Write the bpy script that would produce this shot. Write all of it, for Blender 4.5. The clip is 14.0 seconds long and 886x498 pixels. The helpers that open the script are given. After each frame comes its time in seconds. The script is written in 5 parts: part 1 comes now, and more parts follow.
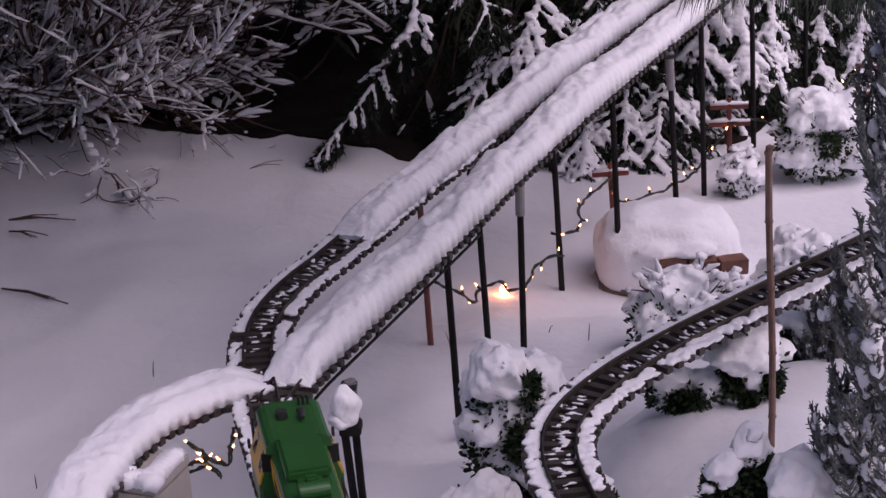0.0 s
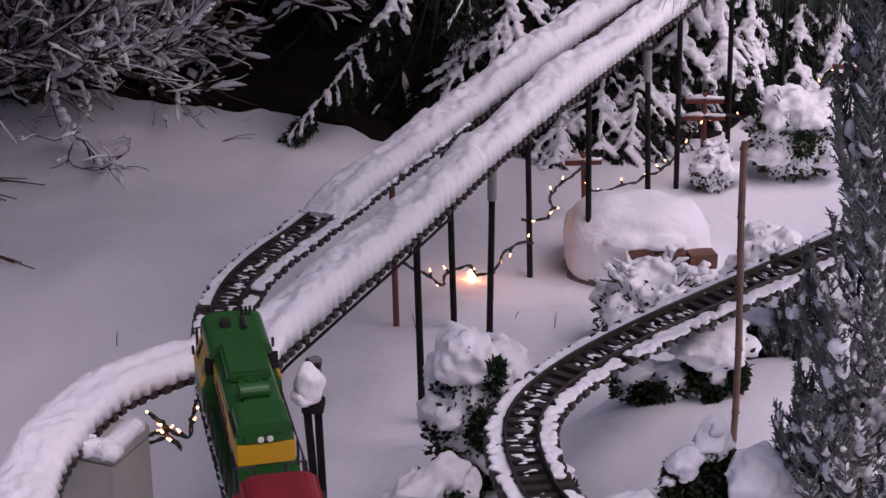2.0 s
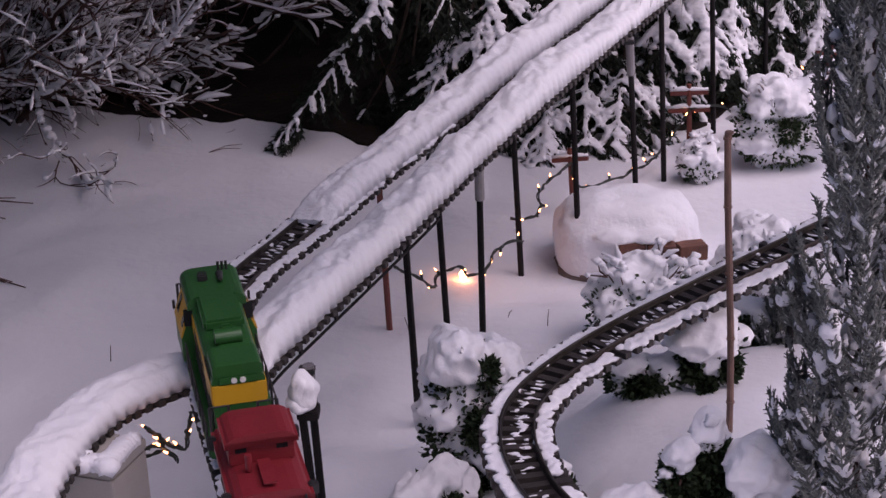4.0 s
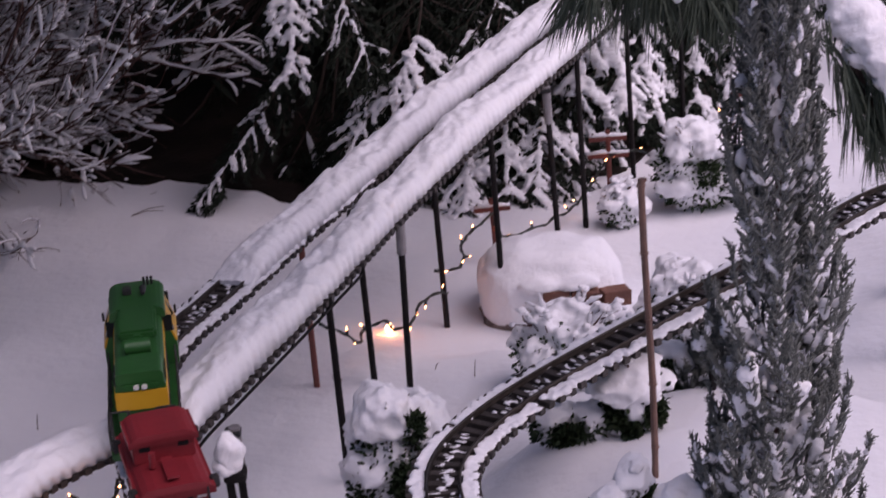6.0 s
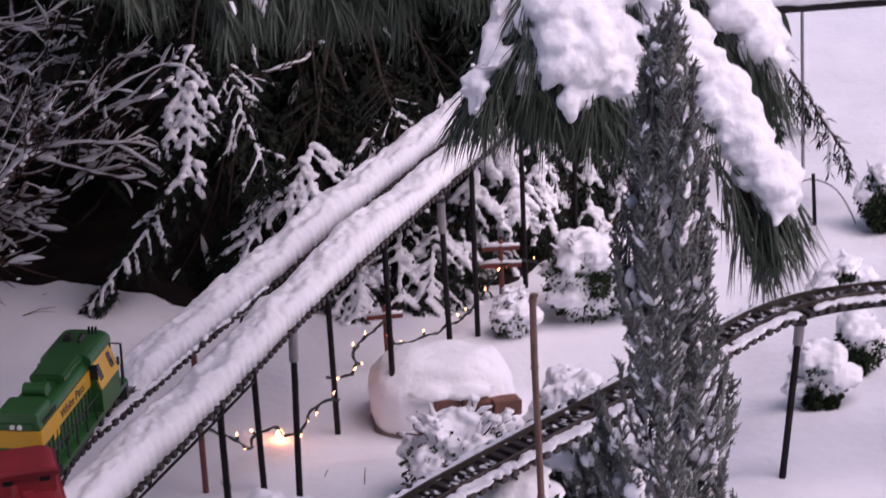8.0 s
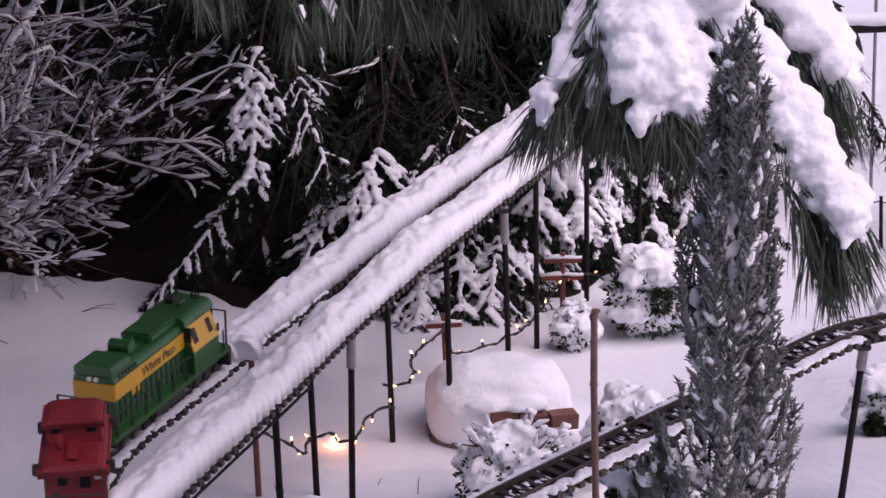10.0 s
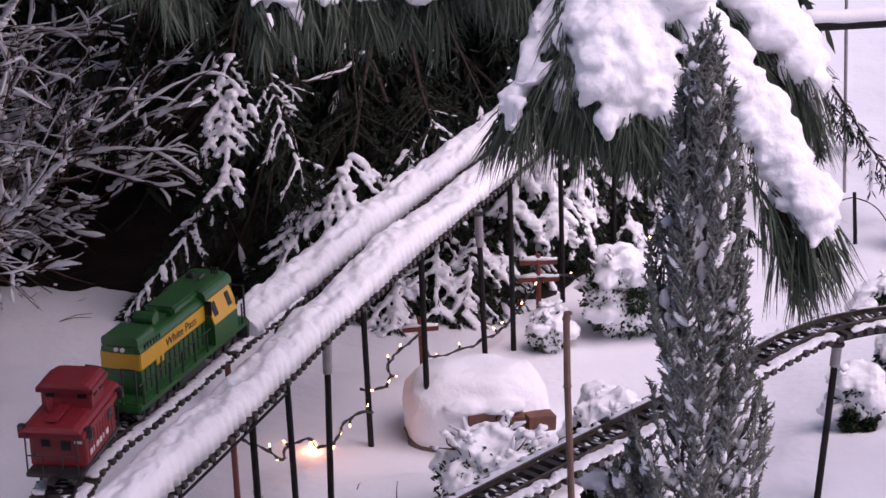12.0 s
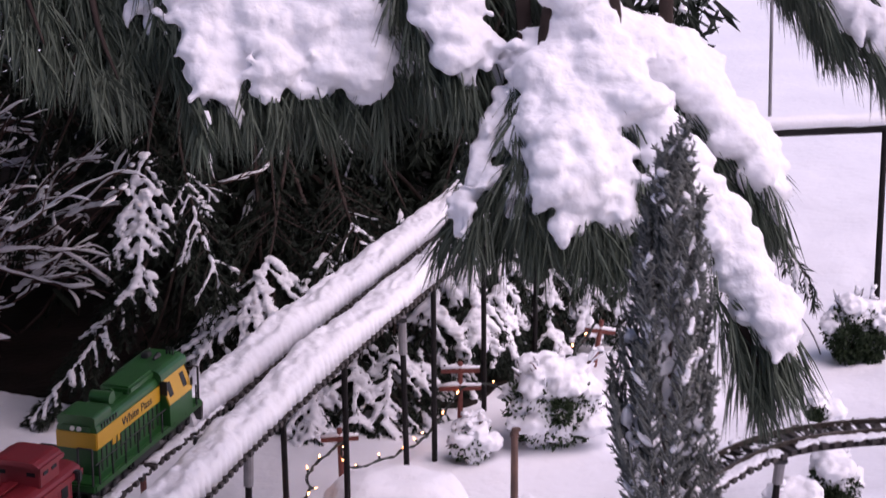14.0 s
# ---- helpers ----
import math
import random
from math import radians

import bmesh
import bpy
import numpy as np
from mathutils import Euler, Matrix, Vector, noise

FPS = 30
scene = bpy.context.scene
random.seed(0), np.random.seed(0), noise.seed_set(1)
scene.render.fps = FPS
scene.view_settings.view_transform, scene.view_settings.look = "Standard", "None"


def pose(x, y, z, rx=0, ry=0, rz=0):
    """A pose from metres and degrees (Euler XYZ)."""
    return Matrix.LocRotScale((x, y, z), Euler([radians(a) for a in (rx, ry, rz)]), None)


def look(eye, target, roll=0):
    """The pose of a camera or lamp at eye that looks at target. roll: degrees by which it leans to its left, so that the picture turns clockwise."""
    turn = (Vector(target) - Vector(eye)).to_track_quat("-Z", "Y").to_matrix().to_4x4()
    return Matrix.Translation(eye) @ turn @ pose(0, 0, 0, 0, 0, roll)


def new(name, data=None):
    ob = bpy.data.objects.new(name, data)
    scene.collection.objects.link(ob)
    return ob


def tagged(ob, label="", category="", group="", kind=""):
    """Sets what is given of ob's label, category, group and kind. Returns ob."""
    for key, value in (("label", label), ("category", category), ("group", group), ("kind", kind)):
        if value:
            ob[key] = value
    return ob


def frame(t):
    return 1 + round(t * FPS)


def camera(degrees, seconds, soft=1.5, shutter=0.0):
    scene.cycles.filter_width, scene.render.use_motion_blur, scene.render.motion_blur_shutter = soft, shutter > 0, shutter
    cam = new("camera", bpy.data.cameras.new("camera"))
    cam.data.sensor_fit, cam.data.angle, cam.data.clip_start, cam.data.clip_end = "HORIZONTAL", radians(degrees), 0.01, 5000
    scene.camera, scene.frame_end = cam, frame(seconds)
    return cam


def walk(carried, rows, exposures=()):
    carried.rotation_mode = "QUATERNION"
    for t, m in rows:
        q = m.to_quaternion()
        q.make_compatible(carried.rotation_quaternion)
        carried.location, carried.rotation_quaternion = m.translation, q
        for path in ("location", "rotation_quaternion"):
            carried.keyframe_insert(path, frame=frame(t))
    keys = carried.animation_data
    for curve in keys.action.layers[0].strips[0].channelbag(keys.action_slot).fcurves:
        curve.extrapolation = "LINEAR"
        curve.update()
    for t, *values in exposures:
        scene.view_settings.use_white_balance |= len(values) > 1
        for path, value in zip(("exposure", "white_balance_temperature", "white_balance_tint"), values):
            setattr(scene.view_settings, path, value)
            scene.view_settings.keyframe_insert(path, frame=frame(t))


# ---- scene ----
cam = camera(23.2, 14.0, soft=1.5, shutter=0.5)
PATH = [
    (0, (0.016, 0.149, 1.894), (-0.109, 1.989, 1.119), -3.6),
    (0.5, (0.016, 0.152, 1.892), (-0.111, 1.986, 1.104), -2.5),
    (1, (0.014, 0.153, 1.888), (-0.104, 1.985, 1.094), -1.0),
    (1.5, (0.013, 0.157, 1.886), (-0.091, 1.991, 1.094), -0.8),
    (2, (0.011, 0.157, 1.89), (-0.084, 1.992, 1.099), -0.7),
    (4.5, (0.019, 0.156, 1.888), (-0.07, 1.992, 1.1), -3.2),
    (5, (0.019, 0.158, 1.89), (-0.055, 1.995, 1.103), -2.4),
    (5.5, (0.026, 0.152, 1.894), (-0.04, 1.992, 1.112), -3.0),
    (6, (0.039, 0.151, 1.899), (0.014, 2.004, 1.149), -4.4),
    (6.5, (0.032, 0.138, 1.904), (0.06, 2.006, 1.19), -3.6),
    (7, (0.032, 0.136, 1.906), (0.068, 2.007, 1.2), -3.3),
    (7.5, (0.036, 0.14, 1.92), (0.081, 2.014, 1.222), -3.4),
    (8, (0.039, 0.133, 1.924), (0.119, 2.016, 1.255), -2.2),
    (8.2, (0.04, 0.146, 1.92), (0.124, 2.034, 1.265), -1.9),
    (10.3, (0.038, 0.165, 1.919), (0.048, 2.05, 1.254), -0.8),
    (10.5, (0.038, 0.168, 1.915), (0.033, 2.05, 1.24), -1.1),
    (11, (0.043, 0.164, 1.919), (0.028, 2.045, 1.239), -2.0),
    (11.5, (0.047, 0.152, 1.926), (0.064, 2.035, 1.252), -1.9),
    (12, (0.05, 0.152, 1.927), (0.092, 2.039, 1.267), -1.6),
    (12.5, (0.05, 0.153, 1.927), (0.101, 2.043, 1.277), -1.7),
    (13, (0.049, 0.152, 1.929), (0.105, 2.046, 1.292), -2.0),
    (13.5, (0.045, 0.185, 1.923), (0.143, 2.087, 1.314), -1.7),
    (14, (-0.014, 0.293, 1.894), (0.131, 2.204, 1.322), -0.0),
]
walk(cam, [(t, look(eye, target, roll)) for t, eye, target, roll in PATH], exposures=[(0, 0.28, 6650, 38), (5.5, 0.3, 6650, 38), (6.5, 0.46, 6650, 38), (8, 0.57, 6650, 38), (11, 0.66, 6650, 38), (12.5, 0.73, 6650, 38), (13.5, 0.72, 6650, 38), (14, 0.72, 6650, 38)])

# ---- light ----
world = bpy.data.worlds.new("dusk_sky")
scene.world = world
world.use_nodes = True
wn = world.node_tree.nodes
sky = wn.new("ShaderNodeTexSky")
sky.sky_type = "NISHITA"
sky.sun_disc = False
sky.sun_elevation, sky.sun_rotation = radians(32), radians(100)
wn["Background"].inputs["Strength"].default_value = 0.085
world.node_tree.links.new(sky.outputs[0], wn["Background"].inputs["Color"])
sun_data = bpy.data.lights.new("sun", "SUN")
sun_data.energy, sun_data.angle, sun_data.color = 1.5, radians(55), (1.0, 0.95, 0.93)
sun = new("sun", sun_data)
sun.matrix_world = look((3.6, 1.2, 7.5), (0, 4, 0))


# ---- materials ----
def material(name, base, second, scale=8.0, rough=0.6, bump=0.3, fine=120.0, metal=0.0, subsurface=0.0, island=0.0):
    """Two-scale noise between two colours, with a fine relief."""
    m = bpy.data.materials.new(name)
    m.use_nodes = True
    n, l = m.node_tree.nodes, m.node_tree.links
    bs = n["Principled BSDF"]
    co = n.new("ShaderNodeTexCoord")
    big, small = n.new("ShaderNodeTexNoise"), n.new("ShaderNodeTexNoise")
    big.inputs["Scale"].default_value, small.inputs["Scale"].default_value = scale, fine
    big.inputs["Detail"].default_value = small.inputs["Detail"].default_value = 4
    mix = n.new("ShaderNodeMix")
    mix.data_type = "RGBA"
    mix.inputs["A"].default_value, mix.inputs["B"].default_value = (*base, 1), (*second, 1)
    add = n.new("ShaderNodeMath")
    add.operation = "MULTIPLY_ADD"
    add.inputs[1].default_value = 1.0
    l.new(co.outputs["Object"], big.inputs["Vector"])
    l.new(co.outputs["Object"], small.inputs["Vector"])
    ramp = n.new("ShaderNodeMapRange")
    ramp.inputs["From Min"].default_value, ramp.inputs["From Max"].default_value = 0.3, 0.7
    l.new(big.outputs["Fac"], ramp.inputs["Value"])
    l.new(ramp.outputs["Result"], mix.inputs["Factor"])
    last = mix.outputs["Result"]
    if island:
        geo = n.new("ShaderNodeNewGeometry")
        info = n.new("ShaderNodeObjectInfo")
        total = n.new("ShaderNodeMath")
        total.operation = "ADD"
        l.new(geo.outputs["Random Per Island"], total.inputs[0])
        l.new(info.outputs["Random"], total.inputs[1])
        hsv = n.new("ShaderNodeHueSaturation")
        span = n.new("ShaderNodeMapRange")
        span.inputs["From Max"].default_value = 2.0
        span.inputs["To Min"].default_value, span.inputs["To Max"].default_value = 1 - island, 1 + island
        l.new(total.outputs[0], span.inputs["Value"])
        l.new(span.outputs["Result"], hsv.inputs["Value"])
        l.new(last, hsv.inputs["Color"])
        last = hsv.outputs["Color"]
    l.new(last, bs.inputs["Base Color"])
    bp = n.new("ShaderNodeBump")
    bp.inputs["Strength"].default_value, bp.inputs["Distance"].default_value = bump, 0.004
    l.new(small.outputs["Fac"], bp.inputs["Height"])
    l.new(bp.outputs["Normal"], bs.inputs["Normal"])
    bs.inputs["Roughness"].default_value, bs.inputs["Metallic"].default_value = rough, metal
    if subsurface:
        bs.inputs["Subsurface Weight"].default_value = subsurface
        bs.inputs["Subsurface Radius"].default_value = (0.006, 0.008, 0.01)
    return m


def glowing(name, colour, strength):
    m = bpy.data.materials.new(name)
    m.use_nodes = True
    bs = m.node_tree.nodes["Principled BSDF"]
    bs.inputs["Base Color"].default_value = (*colour, 1)
    bs.inputs["Emission Color"].default_value = (*colour, 1)
    bs.inputs["Emission Strength"].default_value = strength
    return m


SNOW = material("snow", (0.86, 0.87, 0.9), (0.8, 0.81, 0.85), 6, 0.75, 0.5, 110)
GROUND_SNOW = material("ground_snow", (0.86, 0.87, 0.9), (0.79, 0.8, 0.84), 4, 0.75, 1.0, 34)
TIE = material("tie_plastic", (0.02, 0.016, 0.014), (0.04, 0.033, 0.03), 60, 0.6, 0.3, 300, island=0.3)
RAIL = material("rail_brass", (0.05, 0.04, 0.035), (0.1, 0.085, 0.075), 50, 0.45, 0.2, 300, 0.8)
BLACK_PIPE = material("black_pipe", (0.009, 0.008, 0.0085), (0.02, 0.018, 0.018), 40, 0.65, 0.2, 200)
GREY_PIPE = material("grey_pipe", (0.3, 0.29, 0.3), (0.2, 0.19, 0.2), 30, 0.5, 0.2, 200)
RED_POST = material("red_brown_post", (0.2, 0.05, 0.035), (0.13, 0.035, 0.028), 40, 0.6, 0.3, 200)
BAMBOO = material("cane", (0.22, 0.12, 0.09), (0.12, 0.07, 0.055), 30, 0.55, 0.4, 160)
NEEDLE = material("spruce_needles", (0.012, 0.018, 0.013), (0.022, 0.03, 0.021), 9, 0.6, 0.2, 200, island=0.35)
PINE = material("pine_needles", (0.045, 0.064, 0.048), (0.085, 0.105, 0.08), 9, 0.5, 0.2, 200, island=0.4)
CEDAR = material("arborvitae_foliage", (0.145, 0.16, 0.15), (0.225, 0.243, 0.23), 14, 0.65, 0.3, 200, island=0.35)
BOX = material("boxwood_leaves", (0.016, 0.03, 0.015), (0.034, 0.052, 0.026), 30, 0.45, 0.2, 200, island=0.4)
BARK = material("bark", (0.06, 0.044, 0.038), (0.034, 0.025, 0.022), 18, 0.85, 0.6, 120)
TWIG = material("twig_bark", (0.12, 0.068, 0.06), (0.07, 0.042, 0.038), 18, 0.8, 0.5, 140, island=0.3)
# soil and needles, darkened further to hold the shade under the spruces
SHADED_LITTER = material("shaded_litter", (0.01, 0.008, 0.007), (0.022, 0.016, 0.013), 7, 0.9, 0.8, 60)
BRICK = material("brick_red", (0.2, 0.085, 0.055), (0.11, 0.05, 0.038), 25, 0.8, 0.5, 160)
GREEN = material("green_enamel", (0.014, 0.1, 0.02), (0.01, 0.075, 0.016), 14, 0.38, 0.08, 200)
YELLOW = material("yellow_enamel", (0.6, 0.33, 0.015), (0.52, 0.28, 0.012), 14, 0.4, 0.08, 200)
RED = material("red_enamel", (0.22, 0.015, 0.021), (0.17, 0.012, 0.017), 14, 0.5, 0.1, 200)
BLACK = material("black_plastic", (0.012, 0.012, 0.013), (0.025, 0.025, 0.026), 30, 0.5, 0.1, 200)
GLASS = material("dark_glazing", (0.015, 0.018, 0.02), (0.02, 0.022, 0.024), 10, 0.12, 0.0, 100)
LENS = material("lamp_lens", (0.75, 0.75, 0.7), (0.6, 0.6, 0.56), 80, 0.15, 0.0, 100)
STEEL = material("steel_wheel", (0.25, 0.24, 0.23), (0.16, 0.15, 0.15), 40, 0.35, 0.1, 200, 1.0)
WHITE_PAINT = material("white_letters", (0.7, 0.68, 0.66), (0.6, 0.58, 0.56), 60, 0.5, 0.0, 200)
CREAM = material("cream_panel", (0.43, 0.405, 0.37), (0.34, 0.32, 0.29), 9, 0.7, 0.2, 120)
CABLE = material("cable_dark_green", (0.012, 0.018, 0.014), (0.02, 0.026, 0.02), 40, 0.5, 0.1, 200)
BULB = glowing("warm_bulb", (1.0, 0.4, 0.14), 9)
BRIGHT_BULB = glowing("warm_flood", (1.0, 0.34, 0.11), 28)
for dull in (GLASS, BLACK_PIPE, NEEDLE, PINE, SHADED_LITTER, TWIG, BARK, BOX, CEDAR):
    dull.node_tree.nodes["Principled BSDF"].inputs["Specular IOR Level"].default_value = 0.12


# ---- building helpers ----
UP = Vector((0, 0, 1))

def thing(name, label, category, group="", m=None, kind=""):
    ob = new(name)
    ob.empty_display_size = 0.05
    if m is not None:
        ob.matrix_world = m
    return tagged(ob, label, category, group, kind)


def mesh_of(name, verts, faces, smooth=False):
    me = bpy.data.meshes.new(name)
    me.from_pydata([tuple(v) for v in verts], [], faces)
    if smooth:
        me.polygons.foreach_set("use_smooth", [True] * len(me.polygons))
    me.update()
    return me


def link(name, me, mat, parent=None, label="", m=None):
    ob = new(name, me)
    if not me.materials:
        me.materials.append(mat)
    if parent is not None:
        ob.parent = parent
    if m is not None:
        ob.matrix_local = m
    if label:
        ob["label"] = label
    if name in ("snow_load", "needles", "inner_needles", "foliage", "leaves", "twig_tangle", "branchwork"):
        ob["kind"] = "stuff"
    return ob


def part(name, bm, mat, parent, label="", m=None, smooth=False):
    """Links a bmesh as one mesh object under a thing or a part."""
    me = bpy.data.meshes.new(name)
    bmesh.ops.recalc_face_normals(bm, faces=bm.faces)
    if smooth:
        for f in bm.faces:
            f.smooth = True
    bm.to_mesh(me)
    bm.free()
    return link(name, me, mat, parent, label, m)


def box(x0, x1, y0, y1, z0, z1, bevel=0.0, bm=None):
    b = bmesh.new() if bm is None else bm
    r = bmesh.ops.create_cube(b, size=1.0)
    for v in r["verts"]:
        v.co = Vector(((x0 + x1) / 2 + v.co.x * (x1 - x0), (y0 + y1) / 2 + v.co.y * (y1 - y0), (z0 + z1) / 2 + v.co.z * (z1 - z0)))
    if bevel:
        edges = list({e for v in r["verts"] for e in v.link_edges})
        bmesh.ops.bevel(b, geom=edges, offset=bevel, segments=2, affect="EDGES")
    return b


def rod(p, q, r0, r1=None, sides=8, bm=None):
    """A round bar from p to q."""
    b = bmesh.new() if bm is None else bm
    p, q = Vector(p), Vector(q)
    d = q - p
    m = Matrix.Translation((p + q) / 2) @ d.to_track_quat("Z", "Y").to_matrix().to_4x4()
    bmesh.ops.create_cone(b, cap_ends=True, segments=sides, radius1=r0, radius2=r0 if r1 is None else r1, depth=d.length, matrix=m)
    return b


class Soup:
    """Vertices and faces gathered in plain lists, for things with many small pieces."""

    def __init__(self):
        self.v, self.f = [], []

    def tube(self, path, radii, sides=5, flat=1.0, rough=0.0):
        """A closed tube along a path; flat squeezes it in height."""
        n0 = len(self.v)
        k = len(path)
        for i, p in enumerate(path):
            a = path[max(i - 1, 0)]
            b = path[min(i + 1, k - 1)]
            d = Vector(b) - Vector(a)
            side = d.cross(Vector((0, 0, 1)))
            if side.length < 1e-6:
                side = Vector((1, 0, 0))
            side.normalize()
            up = side.cross(d).normalized()
            r = radii[i]
            for j in range(sides):
                w = 2 * math.pi * j / sides
                g = r * (1 + (random.uniform(-rough, rough) if rough else 0))
                self.v.append(Vector(p) + side * (math.cos(w) * g) + up * (math.sin(w) * g * flat))
        for i in range(k - 1):
            for j in range(sides):
                a, b = n0 + i * sides + j, n0 + i * sides + (j + 1) % sides
                self.f.append((a, b, b + sides, a + sides))
        self.f.append(tuple(n0 + j for j in reversed(range(sides))))
        self.f.append(tuple(n0 + (k - 1) * sides + j for j in range(sides)))

    def blade(self, p, d, length, width, bend=0.0):
        """A slim three-sided needle or leaf."""
        p, d = Vector(p), Vector(d).normalized()
        side = d.cross(Vector((random.uniform(-1, 1), random.uniform(-1, 1), random.uniform(-1, 1))))
        if side.length < 1e-5:
            return
        side.normalize()
        up = side.cross(d)
        n0 = len(self.v)
        tip = p + d * length + Vector((0, 0, -bend * length))
        mid = p + d * length * 0.5
        self.v += [p - side * width * 0.3, p + side * width * 0.3, mid + side * width * 0.5 + up * width * 0.25, mid - side * width * 0.5 + up * width * 0.25, tip]
        self.f += [(n0, n0 + 1, n0 + 2, n0 + 3), (n0 + 3, n0 + 2, n0 + 4)]

    def lump(self, c, rx, ry, rz, sub=1, rough=0.2, freq=1.7):
        """A lump of snow: an uneven, rounded body."""
        verts, faces = ball(sub)
        n0 = len(self.v)
        off = Vector((c[0] * 31.7, c[1] * 17.3, c[2] * 23.1))
        for p in verts:
            g = 1 + rough * noise.noise(p * freq + off) * 2
            self.v.append(Vector((c[0] + p.x * rx * g, c[1] + p.y * ry * g, c[2] + p.z * rz * g)))
        self.f += [tuple(n0 + i for i in f) for f in faces]

    def mesh(self, name, smooth=True):
        return mesh_of(name, self.v, self.f, smooth)


BALLS = {}


def ball(sub):
    if sub not in BALLS:
        b = bmesh.new()
        bmesh.ops.create_icosphere(b, subdivisions=sub, radius=1.0)
        b.verts.ensure_lookup_table()
        BALLS[sub] = ([v.co.copy() for v in b.verts], [tuple(v.index for v in f.verts) for f in b.faces])
        b.free()
    return BALLS[sub]


def fbm(x, y, z=0.0):
    return noise.noise((x, y, z)) + 0.5 * noise.noise((2.1 * x, 2.1 * y, z + 5)) + 0.25 * noise.noise((4.3 * x, 4.3 * y, z + 9))


def merged(ob, voxel, relief=0.0, grain=0.02, rounds=2):
    """Melts overlapping lumps into one continuous body of snow with a fluffy surface."""
    r = ob.modifiers.new("melt", "REMESH")
    r.mode, r.voxel_size, r.use_smooth_shade = "VOXEL", voxel, True
    s = ob.modifiers.new("settle", "SMOOTH")
    s.iterations, s.factor = rounds, 0.5
    if relief:
        tex = bpy.data.textures.new("snow_relief", "CLOUDS")
        tex.noise_scale, tex.noise_depth = grain, 3
        d = ob.modifiers.new("fluff", "DISPLACE")
        d.texture, d.strength, d.mid_level, d.texture_coords = tex, relief, 0.5, "LOCAL"
    return ob


# ---- ground ----
LEVELS = ((-0.21, 3.6, 0.045), (-0.17, 3.98, 0.04), (0.1, 4.42, -0.03), (0.24, 4.68, -0.02), (0.32, 4.91, 0.0),
          (0.81, 3.66, 0.2), (0.41, 3.12, 0.38), (0.3, 2.7, 0.46), (-0.1, 2.8, 0.2), (-0.7, 3.0, 0.06), (-1.2, 3.4, 0.0),
          (-0.6, 5.2, 0.0), (-1.3, 5.4, 0.0), (1.3, 5.6, 0.0), (1.4, 3.9, 0.2), (1.5, 2.6, 0.45), (0.5, 5.5, 0.0), (0.0, 7.0, 0.0),
          (2.2, 7.5, 0.05), (-2.0, 7.0, 0.0), (0.0, 1.2, 0.4), (-1.2, 1.5, 0.1), (0.3, 3.7, 0.14), (0.2, 3.03, 0.4), (0.3, 2.95, 0.43), (0.05, 2.55, 0.42), (0.22, 4.0, 0.04), (-0.16, 3.3, 0.12))


def ground_height(x, y):
    num = den = 0.0
    for a, b, c in LEVELS:
        w = 1.0 / ((x - a) ** 2 + (y - b) ** 2 + 0.02) ** 1.7
        num += w * c
        den += w
    fade = min(1.0, 9.0 / (1.0 + x * x + (y - 4) ** 2))
    return num / den + fade * (0.014 * fbm(x * 2.2, y * 2.2) + 0.0065 * noise.noise((x * 9, y * 9, 3)) + 0.003 * noise.noise((x * 23, y * 23, 6)))


def graded(lo, hi, step, far, count):
    inner = np.arange(lo, hi + step / 2, step)
    grow = np.array([(k / count) ** 2.5 * (far - hi) for k in range(1, count + 1)])
    return np.concatenate([(lo - grow)[::-1], inner, hi + grow])


def build_ground():
    xs, ys = graded(-2.2, 2.6, 0.03, 130.0, 26), graded(1.8, 7.6, 0.03, 130.0, 26)
    verts = [(x, y, ground_height(x, y)) for y in ys for x in xs]
    nx = len(xs)
    faces = [(j * nx + i, j * nx + i + 1, (j + 1) * nx + i + 1, (j + 1) * nx + i) for j in range(len(ys) - 1) for i in range(nx - 1)]
    tagged(link("ground", mesh_of("ground", verts, faces, True), GROUND_SNOW), "smooth fresh snow covering the garden ground", "ground", kind="structure")


build_ground()


# ---- railway ----
ZT, ZL, PITCH = 0.44, 0.54, 0.0255
FAR_LINE = ((-0.22, 2.05), (-0.30, 2.40), (-0.37, 2.68), (-0.43, 2.90), (-0.468, 3.05), (-0.49, 3.17), (-0.499, 3.29), (-0.487, 3.39), (-0.455, 3.49), (-0.413, 3.585),
            (-0.329, 3.80), (-0.232, 4.037), (-0.126, 4.286), (-0.008, 4.567), (0.125, 4.87), (0.274, 5.211), (0.60, 5.96), (0.95, 6.76))
NEAR_LINE = ((-0.452, 3.03), (-0.425, 3.13), (-0.386, 3.234), (-0.308, 3.439), (-0.257, 3.575), (-0.185, 3.77), (-0.124, 3.945), (-0.01, 4.234), (0.111, 4.528), (0.252, 4.85),
             (0.40, 5.19), (0.73, 5.95), (1.08, 6.75))
LOW_LINE = ((0.22, 2.21), (0.13, 2.31), (0.06, 2.41), (0.012, 2.506), (-0.006, 2.57), (-0.0165, 2.63), (-0.018, 2.70), (-0.004, 2.762), (0.024, 2.823), (0.075, 2.90),
            (0.14, 2.978), (0.20, 3.042), (0.31, 3.155), (0.43, 3.275), (0.55, 3.395), (0.665, 3.52), (0.745, 3.60), (0.82, 3.65), (0.91, 3.68), (1.02, 3.69), (1.15, 3.67), (1.3, 3.6))
LOOP_LINE = ((-0.47, 3.11), (-0.52, 3.08), (-0.575, 3.035), (-0.627, 2.975), (-0.663, 2.9), (-0.684, 2.81), (-0.692, 2.71), (-0.68, 2.6), (-0.65, 2.48))


